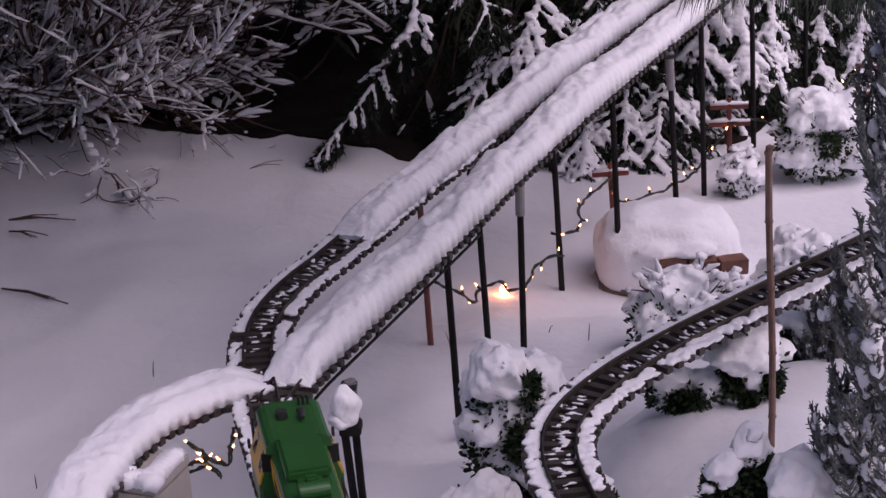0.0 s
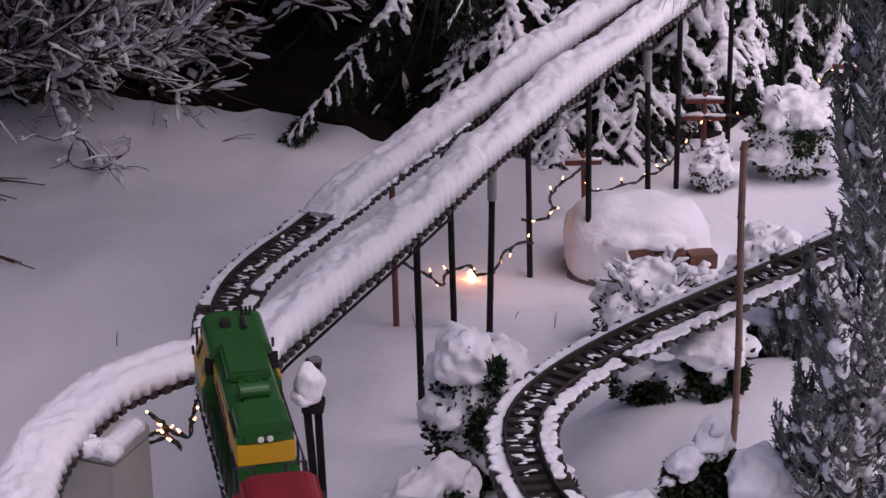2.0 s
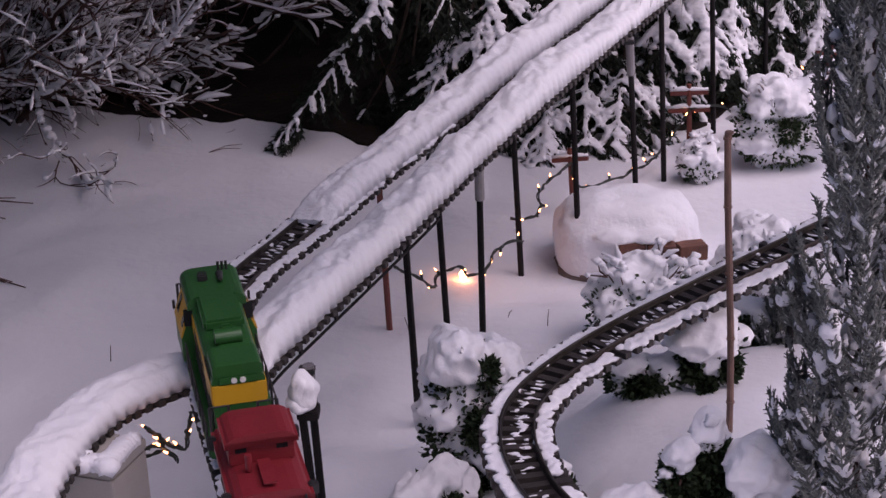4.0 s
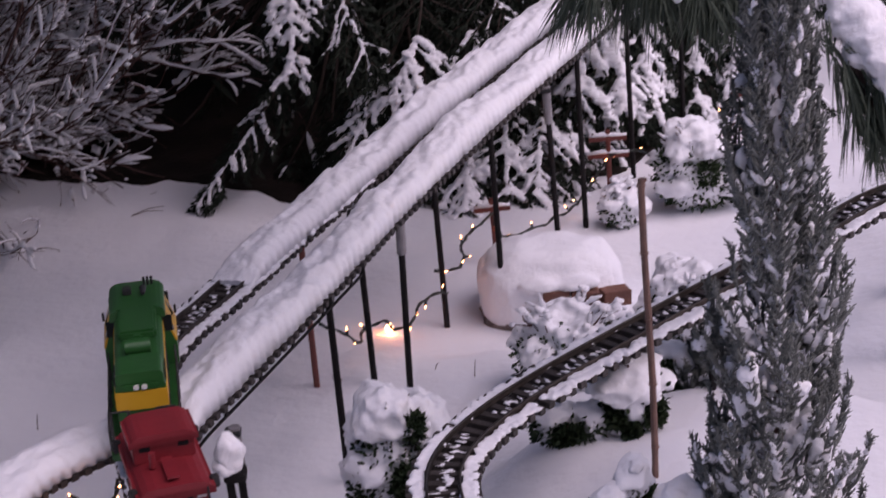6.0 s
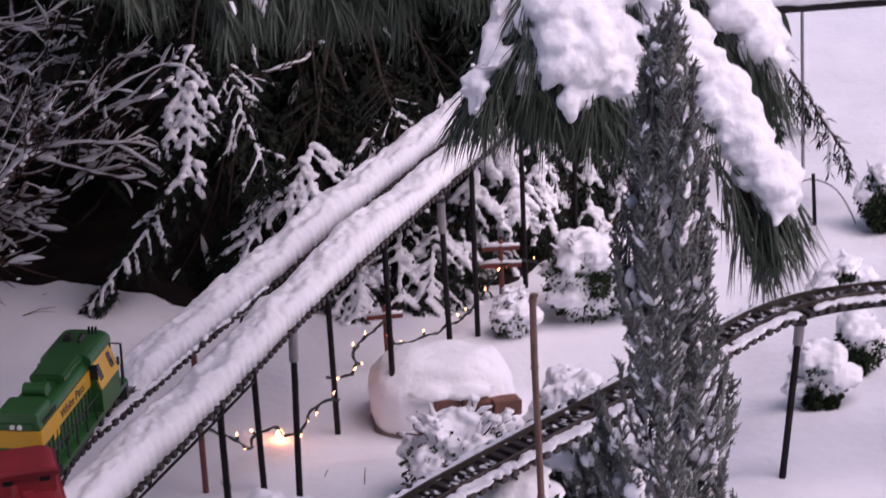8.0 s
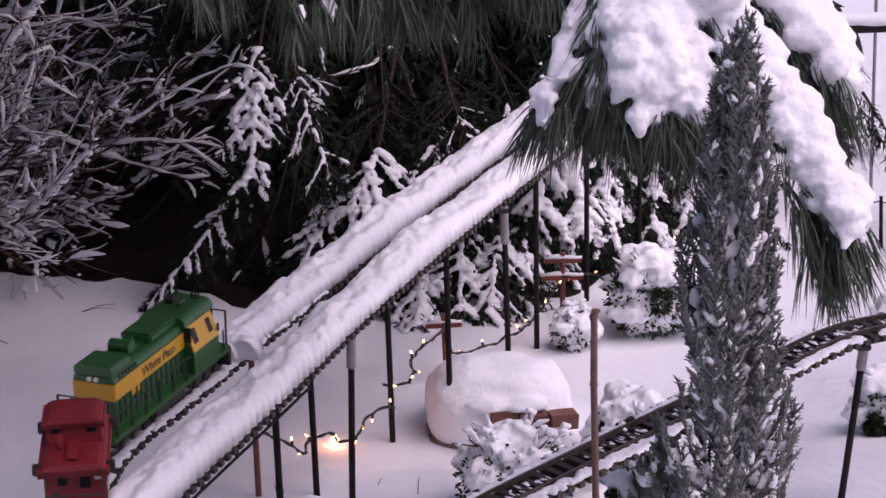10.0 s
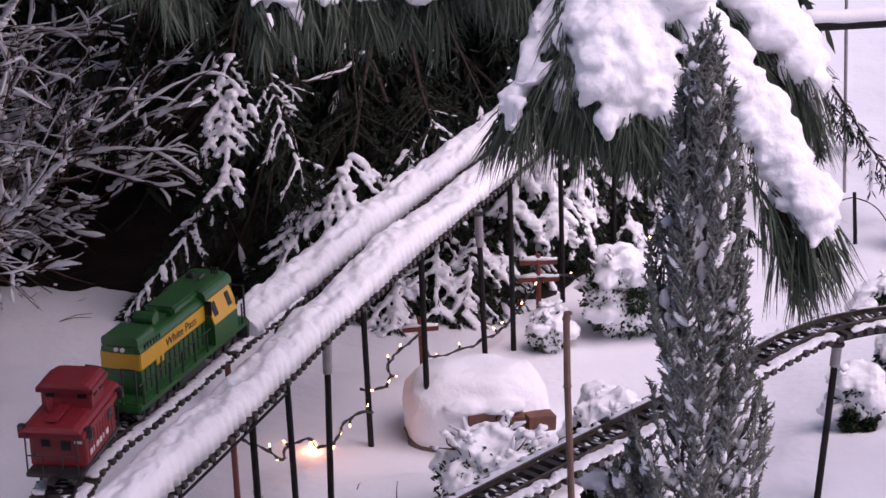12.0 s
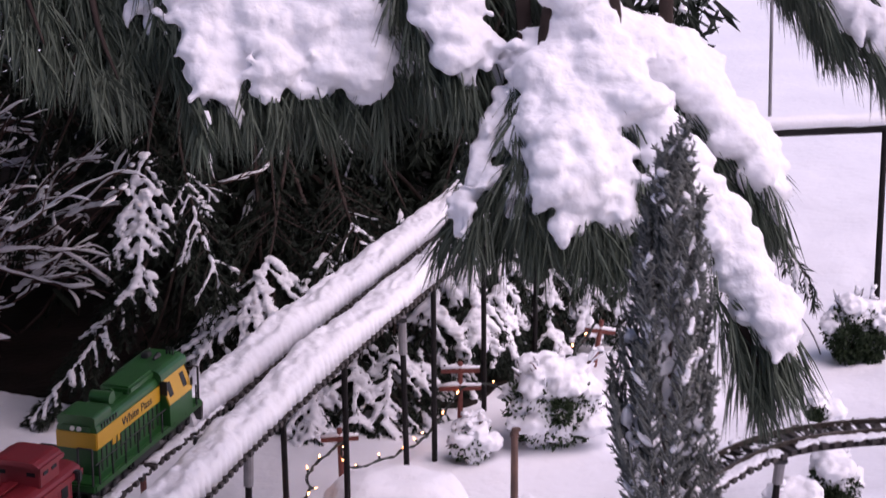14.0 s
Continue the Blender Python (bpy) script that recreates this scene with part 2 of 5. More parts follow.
class Line:
    """A smooth track centre line that is walked by its length."""

    def __init__(self, points, z):
        pts = [Vector((x, y, z)) for x, y in points]
        self.p = []
        for i in range(len(pts) - 1):
            a, b, c, d = pts[max(i - 1, 0)], pts[i], pts[i + 1], pts[min(i + 2, len(pts) - 1)]
            for k in range(24):
                t = k / 24
                self.p.append(0.5 * (2 * b + (c - a) * t + (2 * a - 5 * b + 4 * c - d) * t * t + (3 * b - a - 3 * c + d) * t ** 3))
        self.p.append(pts[-1])
        self.s = [0.0]
        for a, b in zip(self.p, self.p[1:]):
            self.s.append(self.s[-1] + (b - a).length)
        self.length = self.s[-1]

    def at(self, s):
        i = int(np.clip(np.searchsorted(self.s, s) - 1, 0, len(self.p) - 2))
        t = (s - self.s[i]) / max(self.s[i + 1] - self.s[i], 1e-9)
        return self.p[i].lerp(self.p[i + 1], t)

    def way(self, s):
        return (self.at(min(s + 0.01, self.length)) - self.at(max(s - 0.01, 0))).normalized()

    def nearest_y(self, y):
        """The length at which the line passes the given y."""
        k = int(np.argmin([abs(p.y - y) for p in self.p]))
        return self.s[k]


def sweep(name, line, s0, s1, step, profile):
    """A body along the line; profile(s) gives a closed ring of (across, up)."""
    verts, faces = [], []
    n = max(2, int((s1 - s0) / step) + 1)
    ring = 0
    for i in range(n):
        s = s0 + (s1 - s0) * i / (n - 1)
        p, d = line.at(s), line.way(s)
        side = Vector((d.y, -d.x, 0)).normalized()
        pts = profile(s)
        ring = len(pts)
        for a, u in pts:
            verts.append(p + side * a + Vector((0, 0, u)))
    for i in range(n - 1):
        for j in range(ring):
            a, b = i * ring + j, i * ring + (j + 1) % ring
            faces.append((a, b, b + ring, a + ring))
    k = len(verts)
    verts += [v.copy() for v in verts[:ring]] + [v.copy() for v in verts[(n - 1) * ring:n * ring]]
    faces.append(tuple(reversed(range(k, k + ring))))
    faces.append(tuple(range(k + ring, k + 2 * ring)))
    return mesh_of(name, verts, faces, True)


def tie_mesh():
    b = box(-0.05, 0.05, -0.0062, 0.0062, -0.0095, 0.0)
    me = bpy.data.meshes.new("tie")
    b.to_mesh(me)
    b.free()
    me.materials.append(TIE)
    return me


def build_track(name, line, label, gap=0.0):
    root = thing(name, label, "model railway track")
    me = tie_mesh()
    k = int(line.length / PITCH)
    for i in range(k):
        s = (i + 0.5) * PITCH
        d = line.way(s)
        ob = new("tie", me)
        ob.parent = root
        ob.matrix_local = Matrix.Translation(line.at(s) + Vector((0, 0, 0.001 * random.uniform(-1, 1)))) @ pose(0, 0, 0, 0, 0, math.degrees(math.atan2(d.y, d.x)) - 90 + random.uniform(-1.5, 1.5))
    for side in (-1, 1):
        prof = [(side * 0.0225 + a, u) for a, u in ((-0.003, 0.0), (0.003, 0.0), (0.001, 0.002), (0.001, 0.005), (0.0018, 0.0062), (0.0018, 0.0082), (-0.0018, 0.0082), (-0.0018, 0.0062), (-0.001, 0.005), (-0.001, 0.002))]
        link("rail", sweep("rail", line, 0, line.length, 0.02, lambda s: prof), RAIL, root)
    link("support_board", sweep("support_board", line, 0, line.length, 0.04, lambda s: [(-0.022, -0.0097), (-0.022, -0.024), (0.022, -0.024), (0.022, -0.0097)]), BLACK_PIPE, root, "dark weathered support board")
    if gap:
        # a slim bar runs below the tie ends for the first stretch, hung on short spacers
        link("frame_bar", sweep("frame_bar", line, 0, 0.75, 0.03, lambda s: [(0.04, -0.0142 - gap), (0.04, -0.0175 - gap), (0.044, -0.0175 - gap), (0.044, -0.0142 - gap)]), BLACK_PIPE, root, "dark slim bar under the tie ends")
        for i in range(6):
            s = 0.05 + i * 0.13
            d = line.way(s)
            part("spacer", box(0.04, 0.044, -0.004, 0.004, -0.015 - gap, -0.009), BLACK_PIPE, root, m=Matrix.Translation(line.at(s)) @ pose(0, 0, 0, 0, 0, math.degrees(math.atan2(d.y, d.x)) - 90))
    return root


def snow_cap(line, s0, s1, height, half, seed, label, lumps=1.0, power=0.55):
    """A lumpy ridge of snow lying on a stretch of track, with a ragged edge over the ties."""

    def profile(s):
        end = min(1.0, (s - s0) / 0.06 + 0.05, (s1 - s) / 0.06 + 0.05)
        h = height * end * (1 + 0.3 * lumps * noise.noise((s * 3.1, seed, 0)) + 0.24 * lumps * noise.noise((s * 9, seed, 4)))
        lean = 0.006 * noise.noise((s * 4, seed, 9))
        out = []
        for i in range(19):
            u = i / 18 * 2 - 1
            w = half * (1 + 0.05 * noise.noise((s * 14, seed, u + 3)) + 0.08 * abs(u) ** 5 * noise.noise((s * 70, seed, u * 2 + 7)) + 0.05 * abs(u) ** 9 * math.cos(2 * math.pi * s / PITCH))
            z = max(1 - abs(u) ** 3.4, 0) ** 0.42
            z = z * h * (1 + 0.2 * lumps * noise.noise((s * 13, u * 1.6, seed)) + 0.1 * noise.noise((s * 34, u * 4, seed))) + 0.004 * noise.noise((s * 45, u * 3, seed)) + 0.003 * noise.noise((s * 85, u * 7, seed))
            out.append((u * w + lean * z / height, 0.0002 + max(z, 0)))
        return out[::-1]

    me = sweep("track_snow", line, s0, s1, 0.006, profile)
    return tagged(link("track_snow", me, SNOW), label, "snow", kind="stuff")


far_line, near_line, low_line, loop_line = Line(FAR_LINE, ZT), Line(NEAR_LINE, ZT), Line(LOW_LINE, ZL), Line(LOOP_LINE, ZT)
build_track("garden_railway_track", far_line, "dark raised garden railway track on slim posts, snow-covered in part")
build_track("garden_railway_track", near_line, "dark raised garden railway track buried under a snow ridge", 0.009)
build_track("garden_railway_track", low_line, "dark curved garden railway track lightly dusted with snow")
build_track("garden_railway_track", loop_line, "dark curved garden railway track under thick snow")

# ---- snow on the tracks ----
s_bare = far_line.nearest_y(3.66)
s_fixed = far_line.nearest_y(4.16)
snow_cap(far_line, s_fixed - 0.05, far_line.length, 0.043, 0.0425, 1.3, "lumpy ridge of white snow lying along the raised track")
snow_cap(near_line, 0.06, near_line.length, 0.042, 0.0435, 7.7, "thick lumpy ridge of snow along the raised track")
snow_cap(loop_line, 0.0, loop_line.length, 0.031, 0.047, 11.1, "thick snow over the curved track", 0.9)


def thin_snow(line, s0, s1, seed):
    """Snow left in strips outside the rails and in patches between the ties."""
    soup = Soup()
    s = s0
    while s < s1:
        p, d = line.at(s), line.way(s)
        side = Vector((d.y, -d.x, 0))
        for sign in (-1, 1):
            if noise.noise((s * 14, seed, sign)) > -0.3:
                for _ in range(2):
                    a = sign * random.uniform(0.026, 0.044)
                    g = random.uniform(0.0034, 0.007)
                    e = p + side * a + d * random.uniform(-0.004, 0.004)
                    soup.lump((e.x, e.y, e.z), g * 1.3, g * 1.3, g * 0.75, 1, 0.4)
        if noise.noise((s * 9, seed, 2)) > -0.2 and random.random() < 0.75:
            a, w = random.uniform(-0.012, 0.012), random.uniform(0.004, 0.012)
            e = p + d * random.uniform(-0.003, 0.003) - UP * 0.001
            g = random.uniform(0.0014, 0.003)
            soup.tube([e + side * (a - w), e + side * (a - w * 0.3) + UP * g * 0.5, e + side * (a + w * 0.4) + UP * g * 0.4, e + side * (a + w)], [g * 0.4, g, g * 1.1, g * 0.3], 6, 0.7, 0.35)
        s += 0.0042
    tagged(merged(link("track_snow", soup.mesh("track_snow"), SNOW), 0.002, 0.0, 0.01, 3), "broken crust of snow over the ties and tie ends", "snow", kind="stuff")


thin_snow(far_line, 0.0, s_fixed, 2.0)
thin_snow(low_line, 0.0, low_line.length, 5.0)


# ---- posts ----
def post(x, y, top, lean=(0, 0), sleeve=0.0, mat=BLACK_PIPE, r=0.0062, label="slim black pipe post carrying the raised track", name="track_post"):
    z0 = ground_height(x + lean[0], y + lean[1])
    foot, head = Vector((x + lean[0], y + lean[1], z0 - 0.03)), Vector((x, y, top))
    root = thing(name, label, "post", "posts under the raised track")
    part("pipe", rod(foot, head, r * 1.05, r, 10), mat, root)
    if sleeve:
        part("sleeve", rod(head - (head - foot).normalized() * sleeve, head + Vector((0, 0, 0.002)), r * 1.5, r * 1.5, 12), GREY_PIPE, root, "grey plastic pipe sleeve")
    part("bracket", box(x - 0.016, x + 0.01, y - 0.012, y + 0.012, top - 0.012, top - 0.002, 0.002), BLACK, root)
    return root


for x, y, sleeve, lx in ((-0.214, 3.605, 0.0, 0.006), (-0.09, 3.96, 0.075, -0.008), (0.098, 4.425, 0.0, 0.006), (0.231, 4.69, 0.085, 0.012), (0.315, 4.92, 0.0, 0.003), (0.455, 5.2, 0.0, 0.004), (0.63, 5.6, 0.0, 0.0)):
    post(x, y, ZT - 0.0115, (lx, 0), sleeve)
for x, y, sleeve, lx in ((-0.178, 4.06, 0.09, 0.008), (-0.03, 4.44, 0.09, 0.008), (0.484, 5.6, 0.0, 0.005), (0.64, 5.98, 0.0, 0.0)):
    post(x, y, ZT - 0.028, (lx, 0), sleeve)
post(-0.29, 4.06, ZT - 0.03, (0.004, 0), 0.02, RED_POST, 0.006, "slim red-brown post carrying the raised track")
post(0.815, 3.645, ZL - 0.028, (-0.03, 0), 0.05)
post(0.42, 3.265, ZL - 0.028, (-0.012, 0), 0.0)


# ---- train ----
def louvres(parent, x0, x1, y, z0, z1, count, mat, name="door_seam"):
    for i in range(count):
        x = x0 + (x1 - x0) * i / (count - 1)
        part(name, box(x - 0.0019, x + 0.0019, y - 0.0008, y + 0.0008, z0, z1), mat, parent)


def wheelset(parent, x, y, r):
    b = rod((x, y - 0.004, r), (x, y + 0.004, r), r, r, 20)
    rod((x, y - 0.006, r), (x, y - 0.004, r), r * 0.55, r * 0.5, 14, b)
    part("wheel", b, STEEL, parent)


def hood_shape(x0, x1, half, z0, z1, round_top):
    """A long hood with rounded upper edges."""
    b = bmesh.new()
    ring = [(-half, z0), (-half, z1 - round_top)]
    for k in range(1, 5):
        w = math.pi / 2 * k / 4
        ring.append((-half + round_top * (1 - math.cos(w)), z1 - round_top + round_top * math.sin(w) * 0.75))
    ring += [(-y, z) for y, z in reversed(ring)]
    ends = []
    for x in (x0, x1):
        ends.append([b.verts.new((x, y, z)) for y, z in ring])
    n = len(ring)
    for j in range(n):
        b.faces.new((ends[0][j], ends[0][(j + 1) % n], ends[1][(j + 1) % n], ends[1][j]))
    b.faces.new(ends[0])
    b.faces.new(ends[1])
    return b


def lettering(parent, text, size, m, mat):
    cu = bpy.data.curves.new("lettering", "FONT")
    cu.body, cu.size, cu.extrude, cu.align_x, cu.align_y = text, size, 0.0003, "CENTER", "CENTER"
    cu.materials.append(mat)
    ob = new("lettering", cu)
    ob.parent = parent
    ob.matrix_local = m
    return ob


def build_locomotive():
    root = thing("diesel_locomotive", "green and yellow toy diesel locomotive running on the raised track", "toy train")
    frame_ = part("underframe", box(-0.205, 0.195, -0.052, 0.052, 0.034, 0.05, 0.003), GREEN, root, "green walkway and sill")
    part("fuel_tank", box(-0.055, 0.05, -0.04, 0.04, 0.008, 0.034, 0.005), BLACK, root)
    hood = part("hood", hood_shape(-0.168, 0.058, 0.037, 0.05, 0.152, 0.016), GREEN, root, "green long hood with rounded roof edges")
    for side in (-1, 1):
        part("band", box(-0.1685, 0.057, side * 0.0372 - 0.0012, side * 0.0372 + 0.0012, 0.101, 0.131), YELLOW, hood, "yellow side band")
        part("stripe_step", box(-0.118, -0.106, side * 0.0372 - 0.0011, side * 0.0372 + 0.0011, 0.088, 0.101), YELLOW, hood)
        part("stripe_step", box(-0.1, -0.092, side * 0.0372 - 0.0011, side * 0.0372 + 0.0011, 0.088, 0.101), YELLOW, hood)
        louvres(hood, -0.155, 0.045, side * 0.0376, 0.055, 0.098, 13, BLACK)
        for i in range(6):
            x = -0.15 + i * 0.01
            part("grille_bar", box(x - 0.0015, x + 0.0015, side * 0.0372 - 0.001, side * 0.0372 + 0.001, 0.134, 0.144), BLACK, hood)
        lettering(hood, "White Pass", 0.024, Matrix.Translation((-0.03, side * 0.0390, 0.116)) @ pose(0, 0, 0, 90, 0, 0 if side < 0 else 180), BLACK)
    part("end_panel", box(-0.1702, -0.1668, -0.0365, 0.0365, 0.1, 0.131), YELLOW, hood, "yellow end panel")
    part("number_board", box(-0.1705, -0.167, -0.026, 0.026, 0.133, 0.143), GREEN, hood)
    for y in (-0.006, 0.006):
        part("headlight", rod((-0.1725, y, 0.1385), (-0.168, y, 0.1385), 0.0043, 0.0043, 14), LENS, hood, "round white headlight")
    part("roof_hatch", box(-0.035, 0.056, -0.029, 0.029, 0.147, 0.164, 0.004), GREEN, hood)
    part("roof_cap", hood_shape(-0.169, -0.112, 0.0345, 0.145, 0.165, 0.009), GREEN, hood, "raised green radiator box")
    part("roof_walk", box(-0.112, 0.055, -0.016, 0.016, 0.149, 0.153, 0.001), GREEN, hood)
    part("exhaust_barrel", rod((-0.079, -0.019, 0.161), (-0.079, 0.019, 0.161), 0.0115, 0.0115, 20), GREEN, hood)
    part("exhaust_stack", box(-0.061, -0.05, -0.009, 0.009, 0.15, 0.168, 0.003), GREEN, hood)
    b = bmesh.new()
    ring = [(-0.056, 0.05), (-0.056, 0.09), (-0.039, 0.142), (0.039, 0.142), (0.056, 0.09), (0.056, 0.05)]
    ends = [[b.verts.new((x, y, z)) for y, z in ring] for x in (0.058, 0.145)]
    for j in range(6):
        b.faces.new((ends[0][j], ends[0][(j + 1) % 6], ends[1][(j + 1) % 6], ends[1][j]))
    b.faces.new(ends[0])
    b.faces.new(ends[1])
    cab = part("cab", b, GREEN, root, "green driver's cab with sloping sides")
    part("cab_roof", hood_shape(0.053, 0.152, 0.0435, 0.1405, 0.167, 0.02), GREEN, cab, "rounded green cab roof")
    for side in (-1, 1):
        lean = pose(0, side * 0.0477, 0.117, 18.1 * side, 0, 0)
        part("cab_band", box(0.0578, 0.1455, -0.0014, 0.0014, -0.026, 0.0245), YELLOW, cab, "yellow cab side", lean)
        for x0, x1 in ((0.066, 0.082), (0.118, 0.133)):
            part("window", box(x0, x1, -0.002, 0.002, -0.013, 0.015, 0.0005), GLASS, cab, "dark cab window", lean)
        part("mirror", box(0.14, 0.144, side * 0.057 - 0.002, side * 0.057 + 0.002, 0.1, 0.116, 0.001), BLACK, cab)
    for y in (-0.032, 0.032):
        part("rear_window", box(0.0565, 0.0585, y - 0.008 + 0.012 * np.sign(y), y + 0.006 + 0.012 * np.sign(y), 0.112, 0.14), GLASS, cab)
        part("front_window", box(0.1445, 0.1465, y - 0.013, y + 0.013, 0.108, 0.14), GLASS, cab)
    part("nose", box(0.146, 0.166, -0.03, 0.03, 0.05, 0.1, 0.004), GREEN, root)
    part("horn", rod((0.088, -0.012, 0.169), (0.106, -0.012, 0.171), 0.003, 0.006, 12), BLACK, cab, "black roof horn")
    part("roof_vent", box(0.1, 0.118, 0.006, 0.02, 0.161, 0.173, 0.002), BLACK, cab)
    for y in (-0.02, -0.026, -0.014):
        part("antenna", rod((0.135, y, 0.158), (0.135, y, 0.176), 0.0016, 0.0022, 8), BLACK, cab)
    for x, name in ((-0.203, "rear_railing"), (0.19, "front_railing")):
        for side in (-1, 1):
            b = bmesh.new()
            for y in (0.046, 0.02):
                rod((x, side * y, 0.048), (x, side * y, 0.118), 0.0022, 0.0022, 6, b)
            rod((x, side * 0.046, 0.118), (x, side * 0.02, 0.118), 0.0016, 0.0016, 6, b)
            part(name, b, BLACK, root, "black handrail")
    for side in (-1, 1):
        for i in range(9):
            x = -0.19 + i * 0.045
            part("stanchion", rod((x, side * 0.0515, 0.046), (x, side * 0.0515, 0.088), 0.0019, 0.0019, 6), BLACK, root)
        part("handrail", rod((-0.203, side * 0.0515, 0.088), (0.05, side * 0.0515, 0.088), 0.0013, 0.0013, 6), BLACK, root)
    b = bmesh.new()
    pts = [(0.197, -0.05, 0.006), (0.197, 0.05, 0.006), (0.222, 0.0, 0.004), (0.2, -0.05, 0.04), (0.2, 0.05, 0.04), (0.208, 0.0, 0.04), (0.19, -0.05, 0.006), (0.19, 0.05, 0.006), (0.19, -0.05, 0.04), (0.19, 0.05, 0.04)]
    vs = [b.verts.new(p) for p in pts]
    for f in ((0, 2, 5, 3), (2, 1, 4, 5), (6, 7, 1, 2, 0), (8, 3, 5, 4, 9), (6, 8, 9, 7), (0, 3, 8, 6), (1, 7, 9, 4)):
        b.faces.new([vs[i] for i in f])
    part("snow_plough", b, BLACK, root, "black pilot snow plough")
    for x, s in ((0.212, 1), (-0.216, -1)):
        part("coupler", box(x - 0.012, x + 0.012, -0.006, 0.006, 0.022, 0.032, 0.002), BLACK, root)
    for cx in (-0.125, 0.118):
        truck = part("truck", box(cx - 0.055, cx + 0.055, -0.036, 0.036, 0.016, 0.034, 0.003), BLACK, root, "black truck frame")
        for side in (-1, 1):
            part("side_frame", box(cx - 0.052, cx + 0.052, side * 0.036 - 0.003, side * 0.036 + 0.003, 0.014, 0.026, 0.002), BLACK, truck)
            for dx in (-0.036, 0, 0.036):
                wheelset(truck, cx + dx, side * 0.0225, 0.0155)
                part("journal_box", box(cx + dx - 0.006, cx + dx + 0.006, side * 0.04 - 0.003, side * 0.04 + 0.003, 0.01, 0.022, 0.001), BLACK, truck)
    root.scale = (1.09, 1, 0.93)
    return root


def build_caboose():
    root = thing("caboose", "red toy caboose with a cupola coupled behind the locomotive", "toy train")
    part("underframe", box(-0.115, 0.115, -0.05, 0.05, 0.026, 0.036, 0.002), BLACK, root, "black platform and sill")
    body = part("body", box(-0.085, 0.085, -0.05, 0.05, 0.036, 0.112, 0.002), RED, root, "red panelled car body")
    for side in (-1, 1):
        for i in range(11):
            x = -0.078 + i * 0.0156
            part("board_seam", box(x - 0.0006, x + 0.0006, side * 0.0503 - 0.0005, side * 0.0503 + 0.0005, 0.038, 0.11), RED, body)
        for x in (-0.05, 0.055):
            part("window", box(x - 0.011, x + 0.011, side * 0.0506 - 0.001, side * 0.0506 + 0.001, 0.072, 0.1), GLASS, body)
        for i, w in enumerate((0.012, 0.006, 0.012, 0.01, 0.005, 0.012)):
            x = -0.062 + i * 0.018
            part("letter_bar", box(x, x + w, side * 0.0509 - 0.0006, side * 0.0509 + 0.0006, 0.05, 0.06), WHITE_PAINT, body)
    for x in (-0.0855, 0.0855):
        part("end_door", box(x - 0.001, x + 0.001, -0.03, -0.004, 0.04, 0.1), BLACK if x > 0 else RED, body)
        part("end_window", box(x - 0.0016, x + 0.0016, -0.026, -0.008, 0.068, 0.094), GLASS, body)
        part("end_window", box(x - 0.0012, x + 0.0012, 0.012, 0.028, 0.074, 0.096), GLASS, body)
        part("number_bar", box(x - 0.0012, x + 0.0012, -0.046, -0.032, 0.082, 0.087), WHITE_PAINT, body)
        part("end_railing", rod((x * 1.33, -0.046, 0.068), (x * 1.33, 0.046, 0.068), 0.0016, 0.0016, 6), BLACK, root)
        for y in (-0.046, -0.018, 0.018, 0.046):
            part("stanchion", rod((x * 1.33, y, 0.034), (x * 1.33, y, 0.112 if abs(y) > 0.04 else 0.068), 0.0016, 0.0016, 6), BLACK, root)
        part("brake_wheel", rod((x * 1.35, 0.03, 0.072), (x * 1.37, 0.03, 0.072), 0.005, 0.005, 12), BLACK, root)
        for y in (-0.06, 0.06):
            part("marker_lamp", box(x * 1.02 - 0.006, x * 1.02 + 0.006, y - 0.007, y + 0.007, 0.096, 0.116, 0.002), BLACK, root, "black marker lamp")
    roof = hood_shape(-0.112, 0.112, 0.058, 0.111, 0.13, 0.03)
    part("roof", roof, RED, root, "red curved roof")
    cup = part("cupola", box(-0.02, 0.05, -0.046, 0.046, 0.12, 0.162, 0.002), RED, root, "red cupola")
    part("cupola_roof", hood_shape(-0.028, 0.058, 0.052, 0.161, 0.176, 0.024), RED, cup, "red cupola roof")
    for x in (-0.0205, 0.0505):
        for y in (-0.029, 0.029):
            part("cupola_window", box(x - 0.001, x + 0.001, y - 0.008, y + 0.008, 0.141, 0.154), GLASS, cup)
    for side in (-1, 1):
        for x in (0.0, 0.03):
            part("cupola_window", box(x - 0.008, x + 0.008, side * 0.0465 - 0.001, side * 0.0465 + 0.001, 0.141, 0.154), GLASS, cup)
    part("roof_walk", box(-0.1, -0.03, -0.009, 0.009, 0.129, 0.132), RED, root)
    part("chimney", rod((-0.045, 0.022, 0.125), (-0.045, 0.022, 0.15), 0.005, 0.005, 12), RED, root)
    for x, s in ((0.122, 1), (-0.122, -1)):
        part("coupler", box(x - 0.012, x + 0.012, -0.006, 0.006, 0.02, 0.03, 0.002), BLACK, root)
    for cx in (-0.062, 0.062):
        truck = part("truck", box(cx - 0.03, cx + 0.03, -0.034, 0.034, 0.014, 0.026, 0.002), BLACK, root)
        for side in (-1, 1):
            for dx in (-0.02, 0.02):
                wheelset(truck, cx + dx, side * 0.0225, 0.0135)
    root.scale = (0.9, 0.92, 0.9)
    return root


